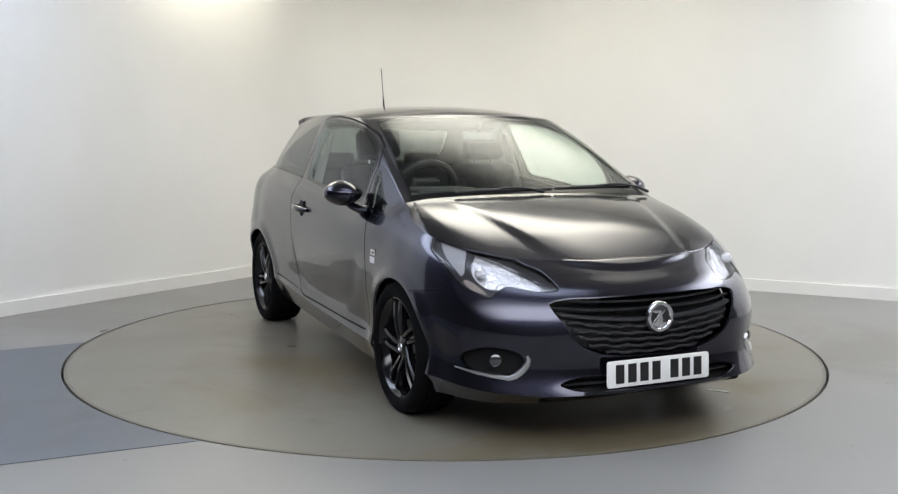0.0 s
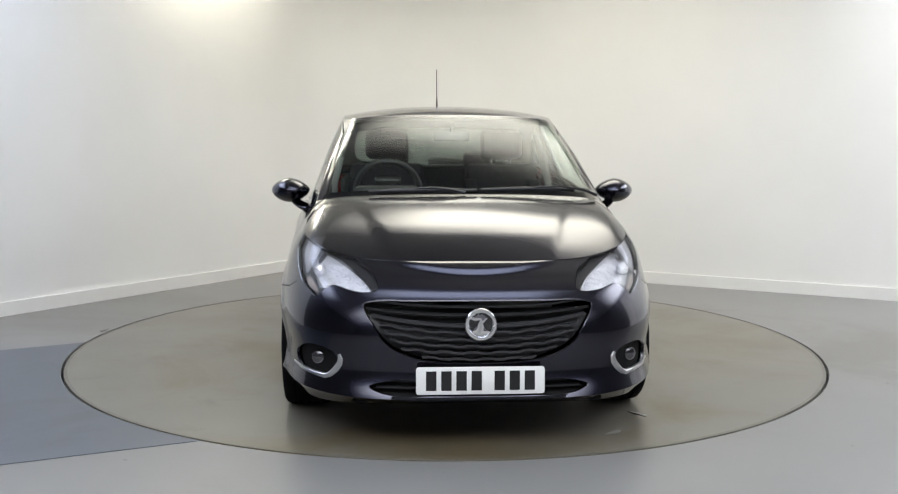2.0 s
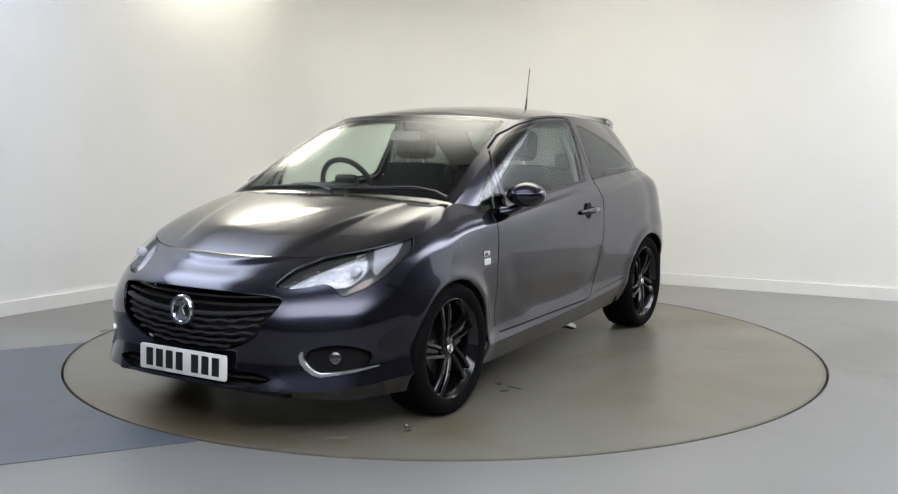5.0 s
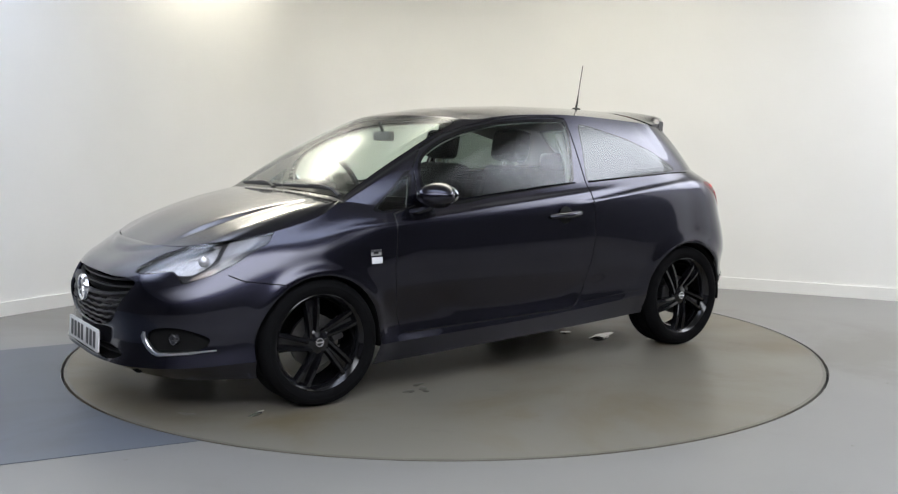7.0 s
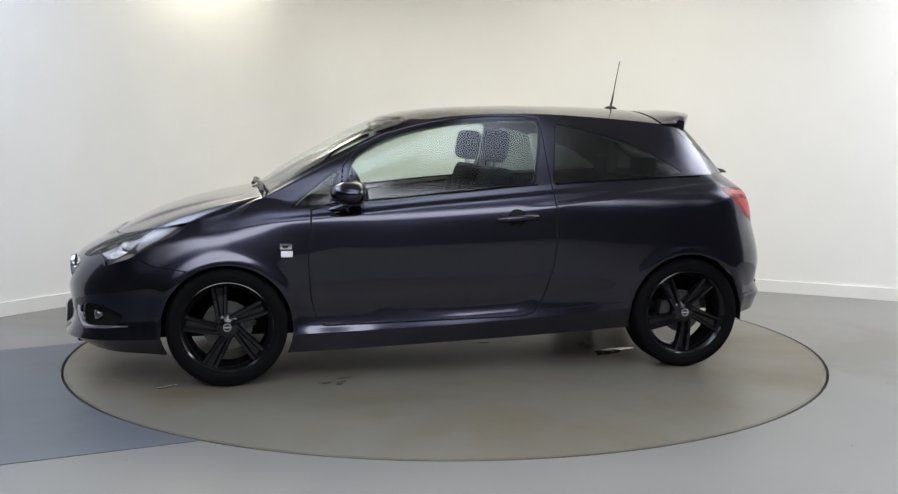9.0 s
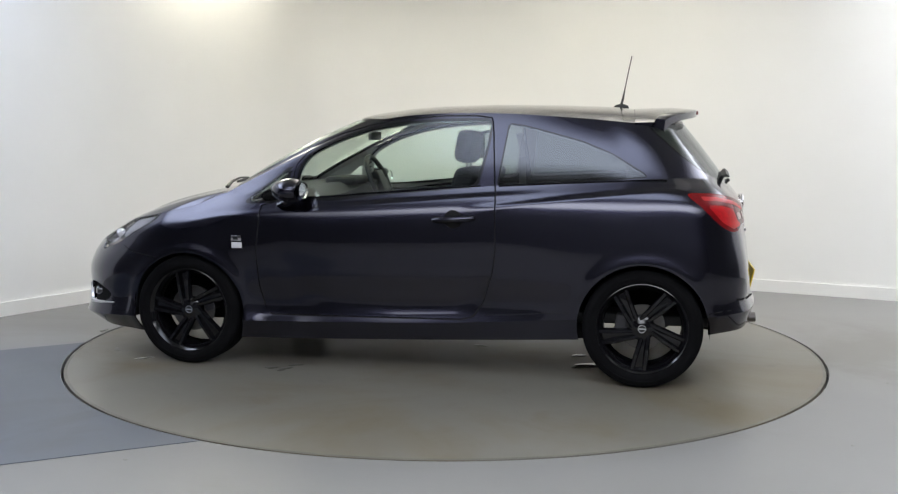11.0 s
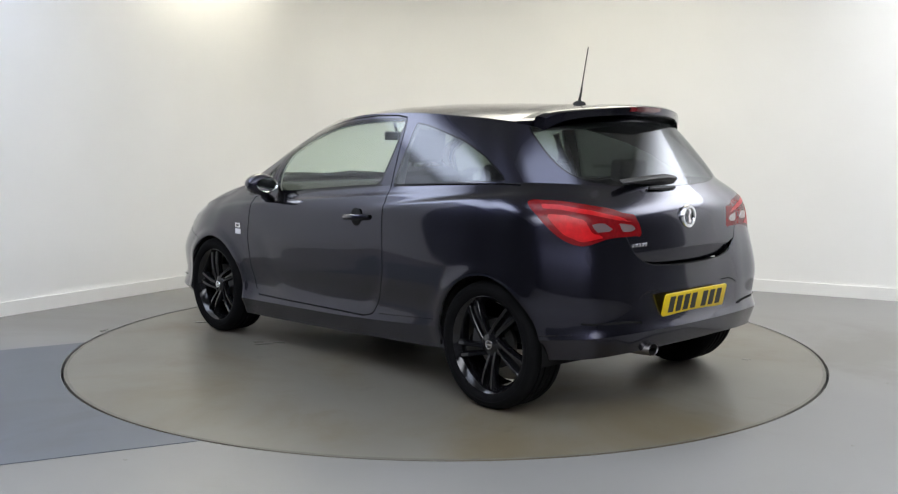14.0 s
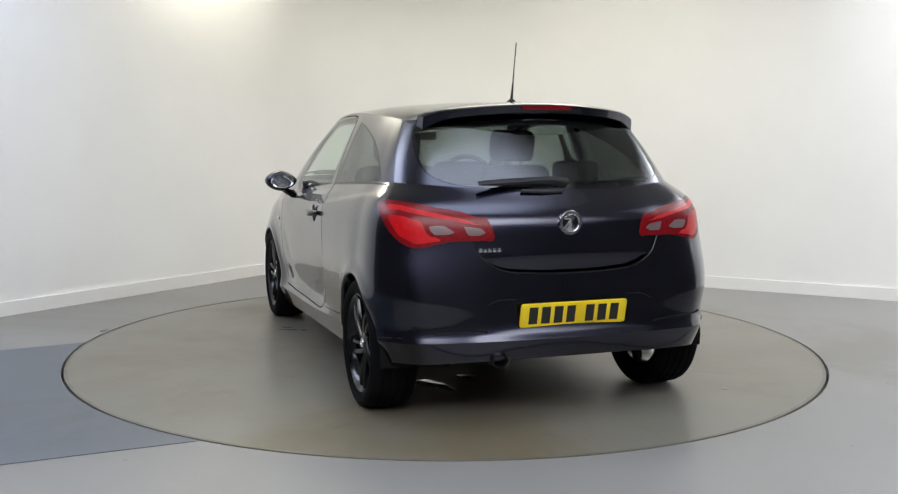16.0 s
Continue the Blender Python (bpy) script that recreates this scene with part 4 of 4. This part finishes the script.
    for cx, cy, a0 in ((w - r, h - r, 0), (-w + r, h - r, 90), (-w + r, -h + r, 180), (w - r, -h + r, 270)):
        for k in range(5):
            a = radians(a0 + k * 22.5)
            out.append((cx + r * math.cos(a), cy + r * math.sin(a)))
    prism(bm, out, .008, m, .0015)
    p = part(name, bm, base, parent, "white front number plate with dark bars" if d > 0 else "yellow rear number plate with dark bars")
    xs = [-.194, -.133, -.072, -.011, .082, .143, .204]
    for x in xs:
        bm = bmesh.new()
        x -= .005
        box(bm, x - .021, x + .021, -.0395, .0395, .0078, .0088, 0, m)
        part("bar", bm, INK, p)
    return p


plate(front_bumper, (2.128, 0, .315), -3, 1, PLATE_W, "number_plate")
plate(rear_bumper, (-1.838, 0, .508), -12, -1, PLATE_Y, "number_plate")
# row of small bars below the left tail light, where the model lettering stands
for i in range(5):
    bm = bmesh.new()
    c = tail(0.425 - i * 0.021, .795, 0.001)
    box(bm, c.x - .003, c.x + .002, c.y - .008, c.y + .008, c.z - .0075, c.z + .0075, .001)
    part("lettering_bar", bm, CHROME, tailgate)


# ---- wheels ----
def wheel(name, x, sg, front):
    e = new(name)
    e.parent = car
    e["label"] = "black alloy wheel with low-profile tyre"
    e.matrix_basis = pose(x, .742 * sg, .308, 0, 0, 0 if sg > 0 else 180)
    R = .308
    bm = bmesh.new()
    prof = [(.222, -.085), (.235, -.098), (.262, -.110), (.288, -.109), (.301, -.098), (.3065, -.08)]
    for g in (-.055, -.02, .02, .055):
        prof += [(.308, g - .006), (.302, g - .004), (.302, g + .004), (.308, g + .006)]
    prof += [(.3065, .08), (.301, .098), (.288, .109), (.270, .112), (.268, .1105), (.256, .1115), (.240, .104), (.2345, .098), (.226, .085)]
    lathe(bm, prof, 72, "y")
    tyre = part("tyre", bm, RUBBER, e, "black rubber tyre")
    bm = bmesh.new()
    lathe(bm, [(.214, -.085), (.200, -.07), (.198, .04), (.210, .075), (.224, .092), (.232, .1005), (.2355, .099), (.2355, .085), (.214, .06)], 72, "y")
    rim = part("rim", bm, GLOSS, e, "gloss black alloy rim")
    for k in range(5):
        a = 2 * math.pi * k / 5 + radians(3.5 if front else -18.5)
        for blade, (a0, a1, r0, w0, w1) in enumerate(((-46, -4, .046, .012, .0095), (4, 13, .052, .012, .0085))):
            bm = bmesh.new()
            p0 = Vector((r0 * math.cos(a + radians(a0)), .072, r0 * math.sin(a + radians(a0))))
            p1 = Vector((.221 * math.cos(a + radians(a1)), .086, .221 * math.sin(a + radians(a1))))
            side = (p1 - p0).cross(Vector((0, 1, 0))).normalized()
            rings = []
            for i in range(7):
                t = i / 6
                p = p0.lerp(p1, t)
                p.y += 0.010 * math.sin(math.pi * t) - 0.006 * t
                w = w0 + (w1 - w0) * t + 0.004 * t
                sec = [(-w, -.035), (-w, -.006), (-w * .55, .004), (w * .55, .001), (w, -.008), (w, -.035)]
                rings.append([bm.verts.new(p + side * u + Vector((0, v, 0))) for u, v in sec])
            for A, B in zip(rings, rings[1:]):
                for j in range(6):
                    bm.faces.new((A[j], A[(j + 1) % 6], B[(j + 1) % 6], B[j]))
            bm.faces.new(rings[0])
            bm.faces.new(rings[-1])
            bmesh.ops.recalc_face_normals(bm, faces=bm.faces)
            part("spoke", bm, GLOSS, rim)
        # the web that joins the pair near the rim
        bm = bmesh.new()
        out = []
        for r, b in ((.062, -26), (.217, -4), (.217, 13), (.062, 6)):
            out.append((r * math.cos(a + radians(b)), r * math.sin(a + radians(b))))
        prism(bm, out, .02, Matrix.Translation((0, .044, 0)) @ Matrix(((1, 0, 0, 0), (0, 0, 1, 0), (0, 1, 0, 0), (0, 0, 0, 1))), .002)
        part("web", bm, GLOSS, rim)
        bm = bmesh.new()
        lathe(bm, [(.0, .072), (.0075, .071), (.0095, .066), (.0095, .05)], 12, "y")
        b = a + radians(36)
        bmesh.ops.translate(bm, verts=bm.verts, vec=(.050 * math.cos(b), 0, .050 * math.sin(b)))
        part("wheel_bolt", bm, SATIN_DARK, rim)
    bm = bmesh.new()
    lathe(bm, [(.0, .080), (.028, .0795), (.033, .076), (.050, .074), (.064, .066), (.068, .05), (.068, .02)], 40, "y")
    hub = part("hub", bm, GLOSS, rim)
    bm = bmesh.new()
    lathe(bm, [(.0, .0835), (.0205, .083), (.023, .0805), (.0235, .078)], 28, "y")
    cap = part("hub_cap", bm, BADGE_DARK, rim, "dark hub cap with silver ring")
    bm = bmesh.new()
    lathe(bm, [(.0165, .083), (.0175, .0855), (.021, .0855), (.0225, .082)], 28, "y")
    box(bm, -.016, .016, .083, .0852, -.0035, .0035)
    part("cap_ring", bm, CHROME, rim)
    bm = bmesh.new()
    lathe(bm, [(.06, .03), (.128 if front else .118, .03), (.128 if front else .118, .012), (.06, .012)], 40, "y")
    part("brake_disc", bm, DISC, e, "worn steel brake disc")
    bm = bmesh.new()
    box(bm, -.045, .045, -.01, .055, .08, .14, .008, Matrix.Rotation(radians(-70 if front else 80), 4, "Y"))
    part("brake_caliper", bm, SATIN_DARK, e)
    return e


for x, f in ((1.256, True), (-1.256, False)):
    for sg in (1, -1):
        wheel("wheel", x, sg, f)
        bm = bmesh.new()
        n = 28
        A, B, C = [], [], []
        for i in range(n + 1):
            k = radians(-8 + 196 * i / n)
            c, s = math.cos(k), math.sin(k)
            r = ARCH_RAD + .004
            A.append(bm.verts.new((x + r * c, (.828 if abs(c) < 2 else 0) * sg, .304 + r * s)))
            B.append(bm.verts.new((x + (r + .02) * c, .50 * sg, .304 + (r + .02) * s)))
            C.append(bm.verts.new((x, .49 * sg, .304)))
        for i in range(n):
            bm.faces.new((A[i], A[i + 1], B[i + 1], B[i]))
            bm.faces.new((B[i], B[i + 1], C[i + 1], C[i]))
        part("wheel_arch_liner", bm, LINER, car, "black plastic wheel arch liner")

# underside
bm = bmesh.new()
box(bm, -1.02, .86, -.70, .70, .215, .30, .02)
box(bm, -1.60, -1.00, -.48, .48, .30, .36, .02)
part("underbody", bm, LINER, car)
bm = bmesh.new()
box(bm, 1.62, 2.04, -.52, .52, .20, .26, .02)
box(bm, .8, 1.70, -.50, .50, .20, .30, .02)
part("undertray", bm, LINER, car)
bm = bmesh.new()
box(bm, -1.73, -1.50, -.55, .55, .325, .42, .02)
part("rear_crash_bar", bm, LINER, car)
bm = bmesh.new()
box(bm, -.80, -.3, -.35, .35, .14, .22, .03)
part("exhaust_silencer", bm, DISC, car)
bm = bmesh.new()
tube(bm, [(-1.256, -.62, .29), (-1.256, -.3, .24), (-1.256, .3, .24), (-1.256, .62, .29)], .035, 10)
part("rear_axle", bm, LINER, car)
bm = bmesh.new()
lathe(bm, [(.028, .20), (.034, .18), (.036, -.008), (.034, -.012), (.031, -.008), (.030, .15)], 28, "x")
bmesh.ops.transform(bm, verts=bm.verts, matrix=Matrix.Translation((-1.845, .352, .312)) @ Matrix.Rotation(radians(4), 4, "Y") @ Matrix.Diagonal((1, 1.1, .78, 1)))
part("exhaust_tip", bm, CHROME_TIP, car, "chrome oval exhaust tip")


# ---- mirrors, handles, emblems, seams ----
def door_mirror(sg):
    bm = bmesh.new()
    bmesh.ops.create_uvsphere(bm, u_segments=32, v_segments=20, radius=1)
    for v in bm.verts:
        x, y, z = v.co
        # blunt to the rear, pointed outwards and low
        if x < 0:
            f = max(.05, 1 - x * x) ** -.36
            x, y, z = x * .5, y * f, z * f
        k = 0.86 + 0.14 * (1 - min(1, y * y))
        v.co = (.612 + x * .118 * (1 - .25 * max(0, y)), (.885 + y * .102) * sg, .994 + z * .066 * k - .01 * max(0, -y) * z)
    bmesh.ops.recalc_face_normals(bm, faces=bm.faces)
    m = part("mirror", bm, PAINT, doors[sg], "dark grey painted door mirror housing")
    bm = bmesh.new()
    lathe(bm, [(.0005, 0), (.9, 0), (1.0, .006)], 32, "x")
    bmesh.ops.transform(bm, verts=bm.verts, matrix=Matrix.Translation((.5495, .885 * sg, .994)) @ Matrix.Diagonal((-1, .072, .044, 1)))
    part("mirror_glass", bm, MIRROR, m, "silvered mirror glass")
    bm = bmesh.new()
    tube(bm, [(.70, .775 * sg, .905), (.675, .81 * sg, .912), (.645, .845 * sg, .928), (.625, .87 * sg, .95)], [.042, .038, .032, .028], 12, .6)
    part("mirror_stalk", bm, PAINT, m)
    return m


for sg in (1, -1):
    door_mirror(sg)
    d = doors[sg]
    bm = bmesh.new()
    pts = [flank(-.158, .846, sg, .004), flank(-.20, .850, sg, .026), flank(-.27, .854, sg, .034), flank(-.34, .858, sg, .029), flank(-.380, .861, sg, .006)]
    tube(bm, pts, [.011, .017, .018, .017, .011], 12, 1.0)
    h = part("door_handle", bm, PAINT, d)
    # flat dark disc on the skin stands in for the shaded handle cup
    bm = bmesh.new()
    c = flank(-.267, .853, sg, .0045)
    lathe(bm, [(.0005, .0012), (.03, .0012), (.045, .0008), (.048, -.001)], 28, "y")
    bmesh.ops.transform(bm, verts=bm.verts, matrix=Matrix.Translation(c) @ Matrix.Diagonal((1.0, sg, 1.02, 1)))
    part("handle_cup_shade", bm, GAP, d)
    # wing emblems
    for (x, z, w, hh, mm) in ((.955, .722, .030, .0145, CHROME), (.950, .684, .030, .016, EMBLEM_W)):
        bm = bmesh.new()
        c = flank(x, z, sg, .001)
        box(bm, c.x - w, c.x + w, c.y - .002, c.y + .002, c.z - hh, c.z + hh, .0015)
        e = part("wing_emblem", bm, mm, car, "small chrome and white emblem")
        if mm is CHROME:
            bm = bmesh.new()
            box(bm, c.x - .012, c.x + .016, c.y - .003, c.y + .003, c.z - .008, c.z + .006, .001)
            part("emblem_mark", bm, BADGE_DARK, e)
    # bright waist strip below the windows
    bm = bmesh.new()
    pts = [flank(x, z - .008, sg, .002) for x, z in ((.60, .948), (.4, .966), (.2, .985), (0, 1.003), (-.2, 1.02), (-.4, 1.032))]
    ribbon(bm, pts, .013, .006, (0, sg, 0))
    part("window_ledge", bm, GLOSS, d)
    bm = bmesh.new()
    pts = [flank(x, z - .008, sg, .003) for x, z in ((-.50, 1.036), (-.7, 1.046), (-.9, 1.056), (-1.1, 1.066), (-1.25, 1.071), (-1.36, 1.070))]
    ribbon(bm, pts, .014, .006, (0, sg, 0))
    part("window_ledge", bm, GLOSS, car)
    # sill joint
    bm = bmesh.new()
    pts = [flank(x, z, sg, .0012) for x, z in ((-.43, .345), (-.55, .353), (-.7, .366), (-.88, .380))]
    ribbon(bm, pts, .003, .004, (0, sg, 0))
    part("sill_joint", bm, GAP, car)
    # dark strip for the recess's shade over the rear lip, round the corner
    bm = bmesh.new()
    pts = [tail(y * sg, z, .003) for y, z in ((.72, .462), (.68, .458), (.60, .456), (.52, .455), (.46, .452), (.41, .444))]
    ribbon(bm, pts, .010, .006, (-1, 0, 0))
    part("bumper_slot_shade", bm, LINER, rear_bumper)
    bm = bmesh.new()
    pts = [flank(x, z, sg, .001) for x, z in ((-1.585, .40), (-1.62, .405), (-1.66, .408), (-1.70, .412))]
    ribbon(bm, pts, .005, .006, (0, sg, 0))
    part("bumper_seam", bm, GAP, rear_bumper)
    # plate recess edge
    bm = bmesh.new()
    pts = [tail(y * sg, .578 - .03 * max(0, (y - .36) / .06), .001) for y in (.27, .31, .35, .38, .41)]
    ribbon(bm, pts, .004, .004, (-1, 0, 0))
    part("plate_recess_edge", bm, GAP, rear_bumper)

# ---- roof spoiler, aerial, wipers ----
bm = bmesh.new()
rings = []
n = 44
for i in range(n + 1):
    y = -.562 + 1.124 * i / n
    u = abs(y) / .562
    xt = -1.53 + .185 * u ** 2.4
    zt = 1.442 - .042 * u ** 2 - .02 * max(0, (u - .85) / .15) ** 2
    zr = 1.447 - .085 * u ** 2.3
    xf = -1.17 - .02 * u
    thick = .044 + .024 * max(0, (u - .72) / .28) ** 2
    zu = 1.385 - .055 * u ** 2.2
    sec = [(xf, zr), (xf - .10, zr + .004), ((xf + xt) / 2 - .03, (zr + zt) / 2 + .010), (xt + .05, zt + .004), (xt + .01, zt), (xt, zt - .006), (xt + .006, zt - thick + .004), (xt + .02, zt - thick),
           (xt + .10, zt - thick - .012), (-1.40 + .10 * u, zu - .022), (-1.28, zu - .025)]
    ring = []
    for a, b in sec:
        w = 1.05 - .14 * min(1.0, max(0.0, (xf - a) / .30))
        ring.append(bm.verts.new((a, y * w, b)))
    rings.append(ring)
for a, b in zip(rings, rings[1:]):
    for k in range(len(a) - 1):
        bm.faces.new((a[k], a[k + 1], b[k + 1], b[k]))
bm.faces.new(rings[0])
bm.faces.new(rings[-1])
bmesh.ops.recalc_face_normals(bm, faces=bm.faces)
spoiler = part("roof_spoiler", bm, PAINT, tailgate, "dark grey roof spoiler")
bm = bmesh.new()
pts = [(-1.533 + .185 * (abs(y) / .562) ** 2.4, y, 1.422) for y in [-.125 + .25 * i / 10 for i in range(11)]]
ribbon(bm, pts, .020, .01, (-1, 0, 0))
part("brake_light", bm, RED_DARK, spoiler, "dark red high brake light")

bm = bmesh.new()
bmesh.ops.create_uvsphere(bm, u_segments=16, v_segments=10, radius=1, matrix=Matrix.Translation((-1.095, 0, 1.455)) @ Matrix.Diagonal((.045, .018, .022, 1)))
aerial = part("aerial_base", bm, BLACK, car, "black rubber aerial foot")
bm = bmesh.new()
tube(bm, [(-1.095, 0, 1.47), (-1.103, 0, 1.50), (-1.113, 0, 1.555)], [.008, .0065, .004], 10)
part("aerial_boot", bm, BLACK, aerial)
bm = bmesh.new()
tube(bm, [(-1.112, 0, 1.55), (-1.13, 0, 1.65), (-1.150, 0, 1.752)], [.0032, .0028, .0028], 8)
part("aerial_mast", bm, SATIN_DARK, aerial)


def wiper(pts, arm):
    bm = bmesh.new()
    tube(bm, pts, [.006] + [.009] * (len(pts) - 2) + [.006], 8, 1.2)
    w = part("wiper", bm, BLACK, car, "black windscreen wiper")
    bm = bmesh.new()
    tube(bm, arm, [.013, .010, .008, .007], 8, .7)
    part("wiper_arm", bm, BLACK, w)


wiper([(1.075, -.46, 1.012), (1.09, -.3, 1.020), (1.095, -.12, 1.022), (1.09, .08, 1.020)], [(1.11, .02, 1.008), (1.10, -.05, 1.025), (1.10, -.14, 1.033), (1.095, -.22, 1.03)])
wiper([(1.085, .10, 1.022), (1.08, .26, 1.026), (1.07, .42, 1.028), (1.055, .58, 1.02)], [(1.07, .69, .995), (1.07, .62, 1.024), (1.075, .5, 1.040), (1.075, .38, 1.036)])
bm = bmesh.new()
prism(bm, [(-.03, -.024), (-.035, .014), (.05, .026), (.25, .016), (.40, .003), (.40, -.004), (.2, -.016)], .026, Matrix.Translation((-1.672, 0, 1.090)) @ Matrix.Rotation(radians(-35), 4, "Y") @ Matrix(((0, 0, -1, 0), (1, 0, 0, 0), (0, 1, 0, 0), (0, 0, 0, 1))), .006)
rw = part("rear_wiper", bm, BLACK, tailgate, "black rear wiper")
bm = bmesh.new()
tube(bm, [(-1.706, .0, 1.045), (-1.706, .1, 1.046), (-1.700, .2, 1.048)], [.008, .012, .008], 8)
part("washer_cover", bm, BLACK, tailgate)


# ---- inside the car ----
def cushion(bm, c, size, m=None, bevel=.04):
    box(bm, -size[0] / 2, size[0] / 2, -size[1] / 2, size[1] / 2, -size[2] / 2, size[2] / 2, min(bevel, min(size) * .45), Matrix.Translation(c) @ (m or Matrix()))


def seat(y):
    bm = bmesh.new()
    cushion(bm, (.12, y, .52), (.52, .50, .16), Matrix.Rotation(radians(-8), 4, "Y"), .05)
    s = part("front_seat", bm, SEAT, car, "black cloth front seat")
    bm = bmesh.new()
    cushion(bm, (-.20, y, .82), (.13, .46, .60), Matrix.Rotation(radians(-17), 4, "Y"), .055)
    cushion(bm, (-.165, y - .2, .78), (.14, .09, .48), Matrix.Rotation(radians(-17), 4, "Y"), .04)
    cushion(bm, (-.165, y + .2, .78), (.14, .09, .48), Matrix.Rotation(radians(-17), 4, "Y"), .04)
    part("backrest", bm, SEAT, s)
    bm = bmesh.new()
    cushion(bm, (-.26, y, 1.23), (.12, .27, .185), Matrix.Rotation(radians(-10), 4, "Y"), .055)
    part("headrest", bm, SEAT, s)
    for k in (-.06, .06):
        bm = bmesh.new()
        tube(bm, [(-.255, y + k, 1.05), (-.26, y + k, 1.16)], .007, 8)
        part("headrest_post", bm, SATIN, s)


for y in (.36, -.36):
    seat(y)
bm = bmesh.new()
cushion(bm, (-.80, 0, .55), (.50, 1.20, .16), None, .05)
bench = part("rear_bench", bm, SEAT, car, "black cloth rear bench")
bm = bmesh.new()
cushion(bm, (-1.10, 0, .80), (.14, 1.18, .52), Matrix.Rotation(radians(-20), 4, "Y"), .05)
part("backrest", bm, SEAT, bench)
for y in (.32, -.32):
    bm = bmesh.new()
    cushion(bm, (-1.19, y, 1.105), (.09, .24, .12), None, .035)
    part("headrest", bm, SEAT, bench)
bm = bmesh.new()
box(bm, -1.66, -1.22, -.56, .56, .985, 1.0, .005)
part("parcel_shelf", bm, BLACK, car, "black parcel shelf")
bm = bmesh.new()
prof = [(1.06, .975), (.86, .985), (.70, .975), (.60, .93), (.58, .80), (.64, .62), (1.06, .55)]
vs = []
for y in (-.69, -.4, 0, .4, .69):
    vs.append([bm.verts.new((x - .02 * (y / .69) ** 2, y, z + (.03 if -.56 < y < -.1 and .55 < x < .75 else 0))) for x, z in prof])
for a, b in zip(vs, vs[1:]):
    for k in range(len(prof) - 1):
        bm.faces.new((a[k], a[k + 1], b[k + 1], b[k]))
bmesh.ops.recalc_face_normals(bm, faces=bm.faces)
part("dashboard", bm, DASH, car, "dark grey plastic dashboard")
bm = bmesh.new()
box(bm, .60, .80, -.54, -.20, .965, 1.02, .03)
part("instrument_hood", bm, DASH, car)
# steering wheel on the right-hand side
bm = bmesh.new()
m = Matrix.Translation((.47, -.36, .985)) @ Matrix.Rotation(radians(-66), 4, "Y")
ring = 36
rr = []
for i in range(ring):
    a = 2 * math.pi * i / ring
    row = []
    for k in range(10):
        b = 2 * math.pi * k / 10
        r = .178 + .016 * math.cos(b)
        row.append(bm.verts.new(m @ Vector((r * math.cos(a), r * math.sin(a), .016 * math.sin(b)))))
    rr.append(row)
for i in range(ring):
    for k in range(10):
        bm.faces.new((rr[i][k], rr[(i + 1) % ring][k], rr[(i + 1) % ring][(k + 1) % 10], rr[i][(k + 1) % 10]))
bmesh.ops.recalc_face_normals(bm, faces=bm.faces)
sw = part("steering_wheel", bm, BLACK, car, "black steering wheel")
bm = bmesh.new()
box(bm, -.075, .075, -.075, .075, -.02, .03, .02, m)
box(bm, -.02, .02, -.17, .17, -.012, .008, .004, m)
box(bm, -.17, 0, -.02, .02, -.012, .008, .004, m)
part("wheel_boss", bm, BLACK, sw)
bm = bmesh.new()
cushion(bm, (.40, 0, 1.285), (.03, .20, .055), None, .014)
im = part("interior_mirror", bm, MIRROR_CASE, car, "grey plastic interior mirror")
bm = bmesh.new()
tube(bm, [(.40, 0, 1.30), (.43, 0, 1.365)], .01, 8)
part("mirror_stem", bm, BLACK, im)
for sg in (1, -1):
    bm = bmesh.new()
    prism(bm, [(.78, .32), (-.43, .34), (-.45, .985), (.2, .94), (.74, .90)], .03, Matrix(((1, 0, 0, 0), (0, 0, sg, .715 * sg), (0, 1, 0, 0), (0, 0, 0, 1))), .008)
    part("door_card", bm, DASH, doors[sg], "dark grey inner door panel")
    bm = bmesh.new()
    prism(bm, [(-.47, .34), (-.86, .40), (-.90, .62), (-1.62, .66), (-1.55, 1.0), (-.47, 1.0)], .03, Matrix(((1, 0, 0, 0), (0, 0, sg, .63 * sg), (0, 1, 0, 0), (0, 0, 0, 1))), .008)
    part("side_trim_panel", bm, DASH, car)
    bm = bmesh.new()
    tube(bm, [(-.42, .60 * sg, 1.30), (-.43, .655 * sg, 1.15), (-.43, .70 * sg, .98), (-.43, .70 * sg, .6)], .03, 8, .5)
    part("belt_pillar_trim", bm, LIT_PLASTIC, car)
bm = bmesh.new()
box(bm, -1.7, 1.0, -.68, .68, .30, .36, .02)
part("cabin_floor", bm, DASH, car)
bm = bmesh.new()
box(bm, -.1, .62, -.10, .10, .36, .66, .03)
part("centre_console", bm, DASH, car)


# ---- what moves: the turntable and the car on it ----
def motions():
    rows, disc = [], []
    for t, a in HEADING:
        k = radians(a)
        rows.append((t, pose(OFF[0] * math.cos(k) - OFF[1] * math.sin(k), OFF[0] * math.sin(k) + OFF[1] * math.cos(k), 0, 0, 0, a)))
        disc.append((t, pose(AXIS[0], AXIS[1], 0, 0, 0, a)))
    walk(car, rows)
    walk(turntable, disc)


motions()
